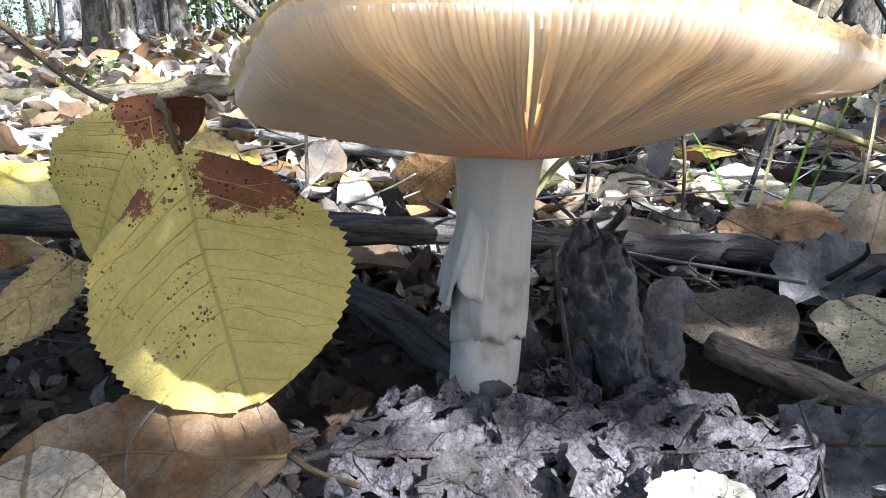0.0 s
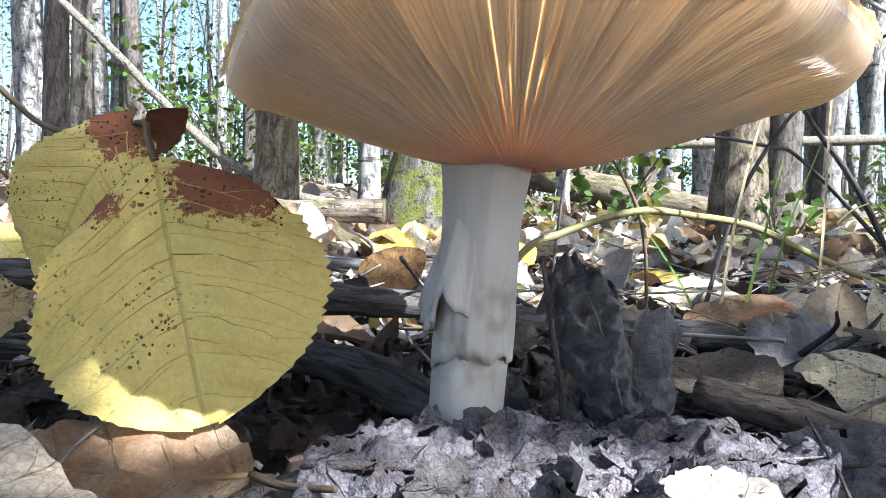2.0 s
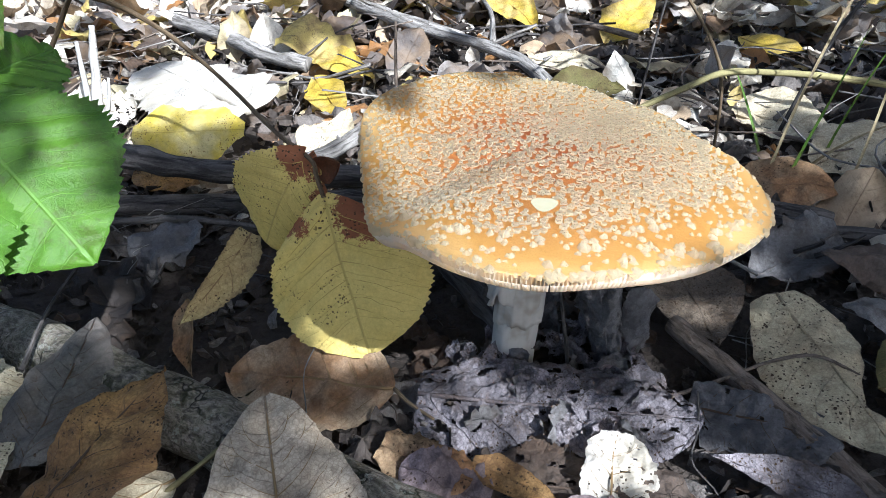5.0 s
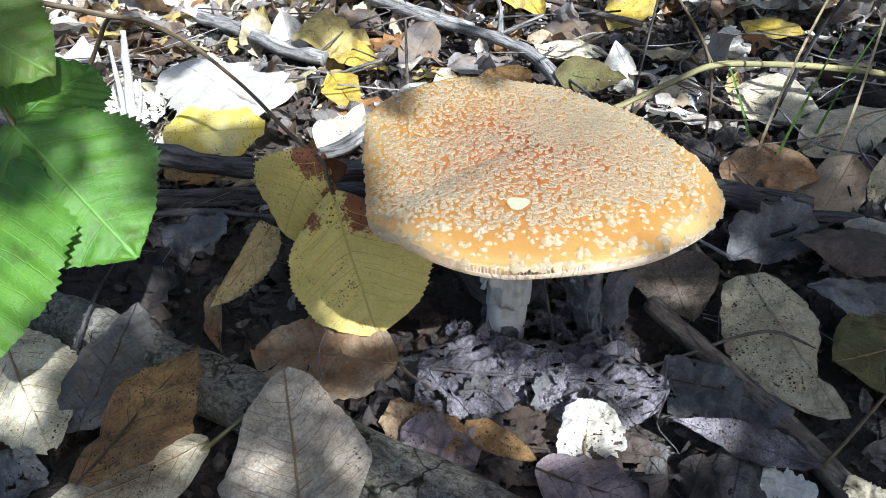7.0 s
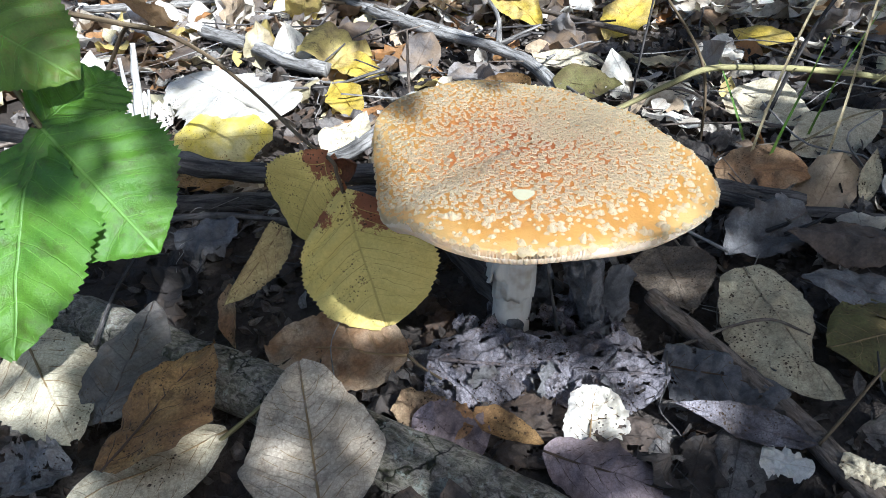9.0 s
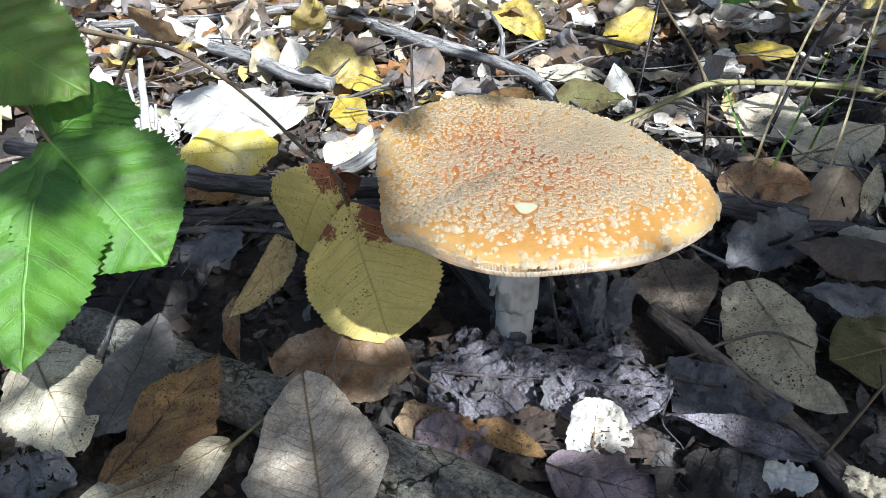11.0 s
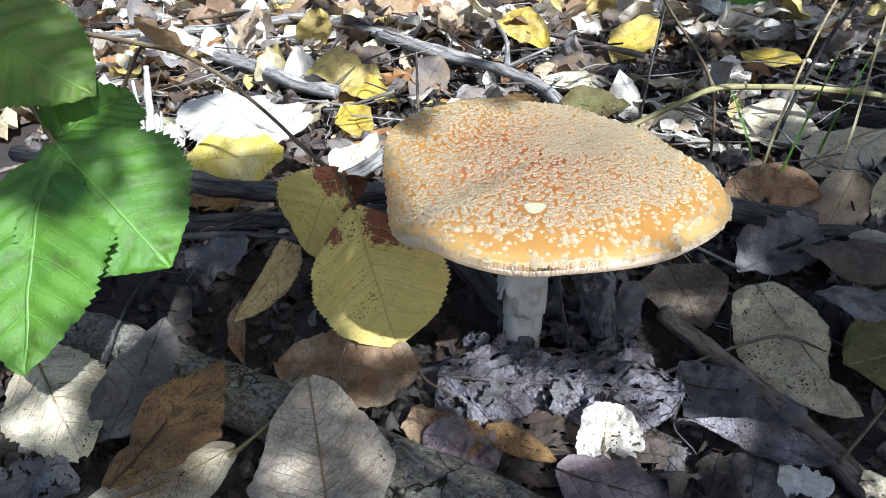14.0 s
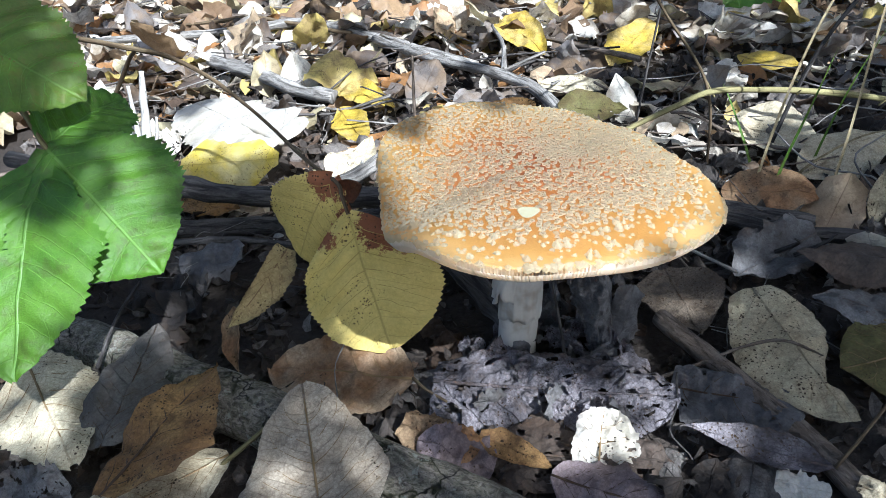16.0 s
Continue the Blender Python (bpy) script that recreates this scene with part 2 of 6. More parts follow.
litter_far = leaf_material("litter_far", None, (0.26, 0.17, 0.09), (0.15, 0.09, 0.05), through=0.28, ribs=6, palette=PALETTE, island=True, rough=0.42, specular=0.45, gritty=0.45, mesh=0.10)
# rotten-leaf tones, lowered further to stand in for shade in deep gaps
SHADED_DARKS = [(0.045, 0.036, 0.031), (0.085, 0.069, 0.058), (0.17, 0.147, 0.128), (0.030, 0.025, 0.022), (0.10, 0.064, 0.042), (0.24, 0.215, 0.195), (0.032, 0.027, 0.024)]
CRUMBS = SHADED_DARKS + [(0.52, 0.46, 0.38), (0.62, 0.57, 0.50), (0.20, 0.17, 0.15)]
mould_leaf = leaf_material("mould_leaf", None, (0.07, 0.055, 0.045), (0.04, 0.03, 0.025), through=0.06, ribs=8, palette=SHADED_DARKS, relief=1.0)
mould_chips = leaf_material("mould_chips", None, (0.07, 0.055, 0.045), (0.04, 0.03, 0.025), through=0.05, ribs=4, palette=SHADED_DARKS, island=True, relief=1.0)
mould_bits = leaf_material("mould_bits", None, (0.07, 0.055, 0.045), (0.04, 0.03, 0.025), through=0.05, ribs=4, palette=CRUMBS, island=True, relief=1.0)
GREENS = [(0.085, 0.17, 0.03), (0.05, 0.11, 0.02), (0.13, 0.19, 0.03), (0.09, 0.17, 0.03), (0.20, 0.20, 0.035)]
bush_leaf = leaf_material("bush_leaf", None, (0.08, 0.14, 0.025), (0.13, 0.2, 0.05), through=0.4, ribs=6, palette=GREENS, island=True)


def bark_material(name, dark, light, scale, stretch=0.25, moss=0.0, relief=1.0, distance=0.002, bands=0.0, split=0.0):
    """Bark with streaks along the stem, lichen flecks, and moss where asked."""
    g = Graph(name)
    mp = g.node("ShaderNodeMapping")
    g.link(g.coord("UV"), mp.inputs[0])
    mp.inputs["Scale"].default_value = (1.0, stretch, 1.0)
    n1 = g.noise(scale, 6, 0.7, mp.outputs[0], 0.8)
    n2 = g.noise(scale * 5, 5, 0.75, g.coord("UV"))
    crack = g.step(g.noise(scale * 2.2, 4, 0.7, mp.outputs[0], 1.0), 0.36, 0.48)
    col = g.mix(g.step(n1, 0.35, 0.65), dark, light)
    col = g.mix(0.5, col, g.ramp(n2, [(0.3, (0.3, 0.3, 0.3)), (0.7, (1, 1, 1))]), "MULTIPLY")
    col = g.mix(g.math("MULTIPLY", g.math("SUBTRACT", 1.0, crack), 0.6), col, tuple(c * 0.35 for c in dark))
    if bands:
        mq = g.node("ShaderNodeMapping")
        g.link(g.coord("UV"), mq.inputs[0])
        mq.inputs["Scale"].default_value = (0.35, 1.4, 1.0)
        col = g.mix(g.math("MULTIPLY", g.step(g.noise(scale * 0.8, 3, 0.6, mq.outputs[0]), 0.58, 0.66), bands), col, (0.03, 0.027, 0.025))
    if split:
        torn = g.mix(0.012, g.coord("UV"), g.swirl(160), "ADD")
        seam = g.math("SUBTRACT", 1.0, g.step(g.cells(split, torn, "DISTANCE_TO_EDGE"), 0.0, 0.055))
        seam = g.math("MULTIPLY", seam, g.step(g.noise(split * 0.5, 3, 0.6, g.coord("UV")), 0.45, 0.58))
        col = g.mix(seam, col, (0.012, 0.010, 0.008))
        lichen = g.step(g.noise(split * 1.5, 6, 0.8, g.coord("UV")), 0.55, 0.62)
        col = g.mix(g.math("MULTIPLY", lichen, 0.55), col, (0.40, 0.42, 0.36))
        crack = g.math("SUBTRACT", crack, seam)
    rough = 0.85
    if moss:
        m = g.math("MULTIPLY", g.step(g.noise(scale * 0.35, 5, 0.75, g.coord("UV")), 0.44, 0.54), moss)
        green = g.mix(n2, (0.05, 0.07, 0.008), (0.22, 0.24, 0.03))
        col = g.mix(m, col, green)
        n1 = g.math("ADD", n1, g.math("MULTIPLY", m, n2))
    h = g.math("ADD", g.math("MULTIPLY", n1, 0.6), g.math("ADD", g.math("MULTIPLY", crack, 0.5), g.math("MULTIPLY", n2, 0.4)))
    return g.finish(col, rough, g.bump(h, relief, distance), specular=0.2)


def vein_material(name, color):
    g = Graph(name)
    n = g.noise(500, 3, 0.6)
    return g.finish(g.mix(n, tuple(c * 0.7 for c in color), color), 0.6, None, 0.2, None, 0.2)


dark_vein = vein_material("dark_vein", (0.085, 0.055, 0.035))
brown_vein = vein_material("brown_vein", (0.27, 0.18, 0.085))
yellow_vein = vein_material("yellow_vein", (0.50, 0.36, 0.10))
green_vein = vein_material("green_vein", (0.15, 0.30, 0.045))

# scales are cycles per metre of bark
# grey twig bark, its colour lightened to the whitish look of full sun
sunlit_twig_bark = bark_material("sunlit_twig_bark", (0.13, 0.115, 0.10), (0.40, 0.37, 0.335), 260, 0.12, distance=0.0008)
log_bark = bark_material("log_bark", (0.12, 0.10, 0.08), (0.36, 0.315, 0.255), 560, 0.6, distance=0.0014, moss=0.10, split=70.0)
# the darkest of the barks, streaked along the stem
dark_bark = bark_material("dark_bark", (0.035, 0.03, 0.028), (0.14, 0.125, 0.115), 230, 0.12, distance=0.001)
stick_bark = bark_material("stick_bark", (0.10, 0.075, 0.055), (0.22, 0.175, 0.14), 300, 0.3, distance=0.0006)
birch_bark = bark_material("birch_bark", (0.12, 0.112, 0.10), (0.42, 0.40, 0.37), 40, 0.5, distance=0.004, bands=0.95)
aspen_bark = bark_material("aspen_bark", (0.06, 0.05, 0.04), (0.18, 0.155, 0.13), 70, 0.3, distance=0.004, bands=0.3)
tan_bark = bark_material("tan_bark", (0.085, 0.064, 0.046), (0.25, 0.20, 0.15), 90, 0.4, distance=0.004, bands=0.3, moss=0.12)
mossy_bark = bark_material("mossy_bark", (0.04, 0.033, 0.027), (0.19, 0.165, 0.14), 110, 0.5, moss=0.75, distance=0.004)
rotten_bark = bark_material("rotten_bark", (0.12, 0.085, 0.06), (0.30, 0.24, 0.19), 70, 0.3, moss=0.35, distance=0.004)
cane_bark = bark_material("cane_bark", (0.16, 0.13, 0.06), (0.30, 0.27, 0.12), 200, 0.08, relief=0.5, distance=0.0005)
red_cane = bark_material("red_cane", (0.10, 0.066, 0.038), (0.19, 0.145, 0.085), 250, 0.08, relief=0.5, distance=0.0005)
bleached = bark_material("bleached", (0.40, 0.37, 0.33), (0.62, 0.59, 0.54), 200, 0.08, relief=0.5, distance=0.0005)

g = Graph("soil")
n_a, n_b = g.noise(45, 6, 0.7), g.noise(420, 4, 0.65)
g.finish(g.mix(n_b, g.mix(g.step(n_a, 0.35, 0.65), (0.014, 0.011, 0.009), (0.042, 0.033, 0.027)), (0.07, 0.056, 0.046)), 0.95,
         g.bump(g.math("ADD", n_a, g.math("MULTIPLY", n_b, 0.5)), 1.0, 0.006), specular=0.15)
soil = g.mat

# cap skin: yellow margin, orange to red towards the middle of the disc (u = share of the radius)
g = Graph("cap_skin")
sep = g.node("ShaderNodeSeparateXYZ")
g.link(g.coord("UV"), sep.inputs[0])
rim_share = g.math("ADD", sep.outputs[0], g.math("MULTIPLY", g.math("SUBTRACT", g.noise(38, 3, 0.6), 0.5), 0.55))
skin = g.ramp(rim_share, [(0.0, (0.27, 0.045, 0.016)), (0.40, (0.33, 0.075, 0.018)), (0.66, (0.36, 0.125, 0.015)), (0.88, (0.38, 0.195, 0.022)), (1.0, (0.58, 0.44, 0.18))])
fibre = g.noise(1400, 3, 0.6)
skin = g.mix(0.22, skin, g.ramp(fibre, [(0.3, (0.5, 0.45, 0.4)), (0.7, (1, 1, 1))]), "MULTIPLY")
cap_skin = g.finish(skin, g.math("ADD", 0.38, g.math("MULTIPLY", fibre, 0.25)), g.bump(g.math("ADD", fibre, g.noise(260, 3)), 0.35, 0.0008), 0.70, (1.0, 0.80, 0.52, 1), 0.4)

g = Graph("wart")
n_a = g.noise(900, 4, 0.6)
away = g.node("ShaderNodeVectorMath")
away.operation = "DISTANCE"
g.link(g.coord(), away.inputs[0])
away.inputs[1].default_value = (0.012, 0.140, 0.068)
old = g.step(g.math("ADD", away.outputs["Value"], g.math("MULTIPLY", g.noise(60, 3), 0.02)), 0.030, 0.056)
wart_mat = g.finish(g.mix(old, g.mix(n_a, (0.16, 0.13, 0.095), (0.28, 0.243, 0.185)), g.mix(n_a, (0.22, 0.20, 0.155), (0.37, 0.345, 0.285))), 0.8, g.bump(n_a, 0.9, 0.0006), 0.72, (0.92, 0.85, 0.68, 1), 0.2)

g = Graph("gill")
n_a = g.noise(300, 3, 0.5)
gill_mat = g.finish(g.mix(n_a, (0.94, 0.88, 0.80), (0.97, 0.95, 0.90)), 0.6, g.bump(n_a, 0.2, 0.0004), 0.78, (0.99, 0.93, 0.85, 1), 0.25)
g = Graph("cap_flesh")
away = g.node("ShaderNodeVectorMath")
away.operation = "DISTANCE"
g.link(g.coord(), away.inputs[0])
away.inputs[1].default_value = (0.010, 0.138, 0.060)
ring = g.math("ADD", away.outputs["Value"], g.math("MULTIPLY", g.noise(120), 0.008))
# orange middle painted in for the glow of sun through the cap
flesh_col = g.ramp(g.math("MULTIPLY", ring, 16.0), [(0.15, (0.74, 0.19, 0.07)), (0.30, (0.84, 0.34, 0.16)), (0.50, (0.97, 0.84, 0.66)), (0.90, (0.97, 0.93, 0.83))])
cap_flesh = g.finish(flesh_col, 0.6, None, 0.82, flesh_col, 0.2)
g = Graph("scar")
scar_mat = g.finish(g.mix(g.noise(700), (0.37, 0.34, 0.21), (0.42, 0.39, 0.27)), 0.6, None, 0.25, None, 0.3)

g = Graph("stem_flesh")
n_a, n_b = g.noise(110, 4, 0.6), g.noise(900, 3, 0.6)
fib = g.node("ShaderNodeMapping")
g.link(g.coord("UV"), fib.inputs[0])
fib.inputs["Scale"].default_value = (1.0, 0.08, 1.0)
n_c = g.noise(900, 3, 0.5, fib.outputs[0])
stain = g.math("MULTIPLY", g.step(g.noise(95, 3, 0.6), 0.54, 0.74), 0.6)
stem_col = g.mix(stain, g.mix(n_a, (0.42, 0.38, 0.32), (0.52, 0.50, 0.46)), (0.22, 0.165, 0.11))
stem_flesh = g.finish(g.mix(0.13, stem_col, g.ramp(n_c, [(0.3, (0.6, 0.58, 0.55)), (0.7, (1, 1, 1))]), "MULTIPLY"), 0.6,
                      g.bump(g.math("ADD", n_c, g.math("MULTIPLY", n_b, 0.4)), 0.22, 0.0006), 0.1, None, 0.3)
grass_mat = leaf_material("grass_blade", (0.12, 0.24, 0.03), (0.20, 0.27, 0.05), (0.16, 0.28, 0.06), through=0.4, ribs=1, rough=0.45)
dry_grass = leaf_material("dry_grass", (0.50, 0.42, 0.25), (0.42, 0.34, 0.20), (0.34, 0.26, 0.15), through=0.2, ribs=1, rough=0.6)


# ---- building helpers ----
def mesh_of(name, bm, material, smooth=True):
    me = bpy.data.meshes.new(name)
    bm.to_mesh(me)
    bm.free()
    me.materials.append(material)
    if smooth:
        me.polygons.foreach_set("use_smooth", [True] * len(me.polygons))
    return me


def part(name, bm, material, parent=None, label="", smooth=True):
    ob = new(name, mesh_of(name, bm, material, smooth))
    ob.parent = parent
    return tagged(ob, label)


def thing(name, label, category, group="", at=(0, 0, 0)):
    ob = new(name)
    ob.empty_display_size = 0.01
    ob.location = at
    return tagged(ob, label, category, group)


def curve_points(knots, n):
    """n points of a smooth line through the knots (Catmull-Rom)."""
    k = [Vector(p) for p in knots]
    k = [k[0] * 2 - k[1]] + k + [k[-1] * 2 - k[-2]]
    out = []
    for i in range(n):
        s = i / (n - 1) * (len(k) - 3)
        j = min(int(s), len(k) - 4)
        f = s - j
        a, b, c, d = k[j:j + 4]
        out.append(0.5 * (2 * b + (c - a) * f + (2 * a - 5 * b + 4 * c - d) * f * f + (3 * b - a - 3 * c + d) * f ** 3))
    return out


def tube(bm, knots, r0, r1, rings=16, sides=8, rough=0.0, freq=60.0, seed=0.0, caps=True, knobs=0.0):
    """A round stem along the knots, its radius from r0 to r1, with an uneven skin; UV in metres (round, along)."""
    uv = bm.loops.layers.uv.verify()
    pts = curve_points(knots, rings)
    up = Vector((0.31, 0.17, 0.93))
    rows, length = [], [0.0]
    for i, p in enumerate(pts):
        t = (pts[min(i + 1, rings - 1)] - pts[max(i - 1, 0)]).normalized()
        a = t.cross(up)
        if a.length < 0.1:
            a = t.cross(Vector((1, 0, 0)))
        a.normalize()
        b = a.cross(t)
        f = i / (rings - 1)
        r = r0 + (r1 - r0) * f
        if knobs:
            r *= 1 + knobs * max(0.0, noise.noise(Vector((f * 9 + seed, seed, 0.5)))) ** 1.0
        row = []
        for j in range(sides):
            an = 2 * math.pi * j / sides
            d = a * math.cos(an) + b * math.sin(an)
            q = p + d * r
            if rough:
                q += d * r * rough * noise.noise(q * freq + Vector((seed, seed * 2, 0)))
            row.append(bm.verts.new(q))
        rows.append(row)
        if i:
            length.append(length[-1] + (p - pts[i - 1]).length)
    turn = 2 * math.pi * max(r0, r1)
    for i in range(rings - 1):
        for j in range(sides):
            k = (j + 1) % sides
            f = bm.faces.new((rows[i][j], rows[i][k], rows[i + 1][k], rows[i + 1][j]))
            for loop, (a, b) in zip(f.loops, ((j, i), (j + 1, i), (j + 1, i + 1), (j, i + 1))):
                loop[uv].uv = (a / sides * turn, length[b])
    if caps:
        for row, flip in ((rows[0], True), (rows[-1], False)):
            f = bm.faces.new(row[::-1] if flip else row)
            for loop in f.loops:
                loop[uv].uv = (loop.vert.co.x, loop.vert.co.y)
    return rows


def side_width(widths, u):
    """A half-width along the leaf, by even steps from foot to tip."""
    s = u * (len(widths) - 1)
    i = min(int(s), len(widths) - 2)
    f = s - i
    f = f * f * (3 - 2 * f) * 0.5 + f * 0.5
    return widths[i] + (widths[i + 1] - widths[i]) * f


def width_at(shape, u):
    if shape == "broad":
        return (u / 0.40) ** 0.55 if u < 0.40 else (1 - ((u - 0.40) / 0.60) ** 2.1) ** 0.95
    if shape == "round":
        return max(0.0, math.sin(math.pi * min(1.0, u ** 0.62 * 0.97 + 0.03))) ** 0.62
    if shape == "disc":
        return max(0.0, math.sin(math.pi * u ** 1.15)) ** 0.6
    if shape == "heart":
        return (min(1.0, 0.30 + u * 3.2)) * max(0.0, 1 - u ** 2.6) ** 0.75
    if shape == "ovate":
        return max(0.0, math.sin(math.pi * u ** 0.72)) ** 0.85
    if shape == "rhomb":
        return (u / 0.42) ** 0.5 if u < 0.42 else max(0.0, (1 - u) / 0.58) ** 0.54
    if shape == "spade":
        return (u / 0.30) ** 0.5 if u < 0.30 else max(0.0, (1 - u) / 0.70) ** 0.8
    if shape == "blunt":
        return min(1.0, 0.55 + u * 2) * max(0.0, 1 - u ** 6) ** 0.6
    if shape == "square":
        return min(1.0, 0.35 + u * 4.5) * min(1.0, 0.25 + (1 - u) * 4.0)
    return max(0.0, math.sin(math.pi * u ** 0.85)) ** 0.95


def leaf_bm(bm, length, width, shape="ovate", rows=14, cols=8, fold=0.0, curl=0.0, roll=0.0, wave=0.0, freq=60.0, teeth=0.0, pleat=0.0, ribs=8, twist=0.0, seed=0.0, lobe=0.0, ragged=0.07, holes=0.0, pit=1.0, move=None, frill=0.07, lean=0.0):
    """A leaf blade, its foot at the origin, midrib along +y, face up. fold: keel; curl: bend along it; roll: sides bent up (radians);
    wave: crumple height; teeth: share of the width; pleat: hollows between the ribs."""
    uv = bm.loops.layers.uv.verify()
    grid, across = [], []
    rng = random.Random(int(seed * 1000) + 7)
    for i in range(rows + 1):
        u = i / rows
        uneven = not isinstance(shape, str)
        broad = 1.0 if uneven else width_at(shape, min(max(u, 0.004), 0.996))
        row = []
        for j in range(cols + 1):
            v = j / cols * 2 - 1
            edge = abs(v)
            ww = width * 0.5 * (side_width(shape[1 if v > 0 else 0], u) if uneven else broad)
            if edge > 0.99:
                if teeth:
                    ww *= 1 + teeth * (1 if i % 2 else -1) * (0.7 + 0.6 * rng.random())
                if ragged:
                    ww *= 1 + ragged * (noise.noise(Vector((u * 7, v * 3 + seed * 5, seed))) + 0.6 * noise.noise(Vector((u * 23, v * 3 + seed * 5, seed))))
            x = v * ww
            y = u * length - lobe * length * edge ** 2 * (1 - u) ** 5
            y += lean * x
            if teeth and edge > 0.99:
                y += length / rows * 0.5
            z = fold * abs(x)
            if pleat:
                s = (u - 0.3 * edge * broad) * ribs
                z += pleat * abs(math.sin(math.pi * s)) * min(1.0, edge * 3) * (1 - 0.3 * edge)
            z += wave * noise.noise(Vector((x * freq + seed * 3.1, y * freq + seed, seed)))
            z += wave * 0.5 * noise.noise(Vector((x * freq * 2.3 + seed, y * freq * 2.3 + seed * 2, 3 + seed)))
            z += wave * 0.3 * noise.noise(Vector((x * freq * 5.1 + seed, y * freq * 5.1, 7 + seed)))
            z += frill * width * edge ** 4 * noise.noise(Vector((u * 4.3 + seed, math.copysign(2.0, v), seed * 1.7)))
            if roll:
                a = roll * v
                r = ww / max(abs(roll), 1e-4) if ww else 0.0
                x, z = math.copysign(r, roll) * math.sin(a) if abs(roll) > 1e-3 else x, z + abs(r) * (1 - math.cos(a)) * (1 if roll > 0 else -1)
            if curl:
                a = curl * u
                r = length / curl
                y, z = (r - z) * math.sin(a) + (y - u * length) * math.cos(a), r - (r - z) * math.cos(a)
            if twist:
                a = twist * u
                x, z = x * math.cos(a) - z * math.sin(a), x * math.sin(a) + z * math.cos(a)
            p = Vector((x, y, z))
            row.append(bm.verts.new(move @ p if move else p))
        grid.append(row)
        across.append(broad)
    for i in range(rows):
        for j in range(cols):
            if holes and noise.noise(Vector((i / rows * 13 * pit + seed * 9, j / cols * 8 * pit, seed))) + 0.4 * noise.noise(Vector((i / rows * 41, j / cols * 27, seed))) > 1 - holes:
                continue
            f = bm.faces.new((grid[i][j], grid[i][j + 1], grid[i + 1][j + 1], grid[i + 1][j]))
            for loop, (a, b) in zip(f.loops, ((i, j), (i, j + 1), (i + 1, j + 1), (i + 1, j))):
                loop[uv].uv = (a / rows, 0.5 + (b / cols - 0.5) * across[a])
    return grid


def vein_bm(grid, pairs, radius, seed=0.0):
    """Side veins that leave the midrib in pairs and bow towards the tip, lying on the blade."""
    bm = bmesh.new()
    rows, cols = len(grid) - 1, len(grid[0]) - 1
    rng = random.Random(int(seed * 100) + 3)

    def on(u, v):
        a, b = min(max(u, 0.0), 0.985) * rows, (v + 1) / 2 * cols
        i, j = min(int(a), rows - 1), min(int(b), cols - 1)
        p = grid[i][j].co.lerp(grid[i + 1][j].co, a - i)
        q = grid[i][j + 1].co.lerp(grid[i + 1][j + 1].co, a - i)
        return p.lerp(q, b - j)

    def line(points, r):
        tube(bm, points, r, r * 0.35, 9, 4, caps=False)

    for k in range(pairs):
        for sign in (-1, 1):
            u0 = 0.03 + 0.80 * (k + 0.25 * rng.random() + (0.12 if sign > 0 else 0.0)) / pairs
            bow, reach = 0.30 + 0.06 * rng.random(), 0.84 + 0.1 * rng.random()
            path = [on(u0 + bow * (1 - 0.35 * u0) * (q / 5 * reach) ** 1.25 + 0.006 * rng.gauss(0, 1), sign * q / 5 * reach) for q in range(6)]
            line(path, radius * (1 - 0.4 * u0))
            fork = 0.45 + 0.2 * rng.random()
            u1 = u0 + bow * (1 - 0.35 * u0) * fork ** 1.25
            line([on(u1 - 0.02 * q + 0.03 * q, sign * (fork + 0.11 * q)) if q else on(u1, sign * fork) for q in range(4)], radius * 0.5)
    return bm


def stand(base, tip, face=(0, 0, 1)):
    """The pose of a leaf whose foot is at base, whose tip lies towards tip and whose upper side looks towards face."""
    y = (Vector(tip) - Vector(base)).normalized()
    x = y.cross(Vector(face)).normalized()
    z = x.cross(y)
    m = Matrix((x, y, z)).transposed().to_4x4()
    return Matrix.Translation(base) @ m


def solid(bm, thick):
    """Give a sheet its thickness."""
    bmesh.ops.recalc_face_normals(bm, faces=bm.faces[:])
    bmesh.ops.solidify(bm, geom=bm.faces[:], thickness=thick)


HEROES = []          # ground kept free of loose litter: x, y, radius


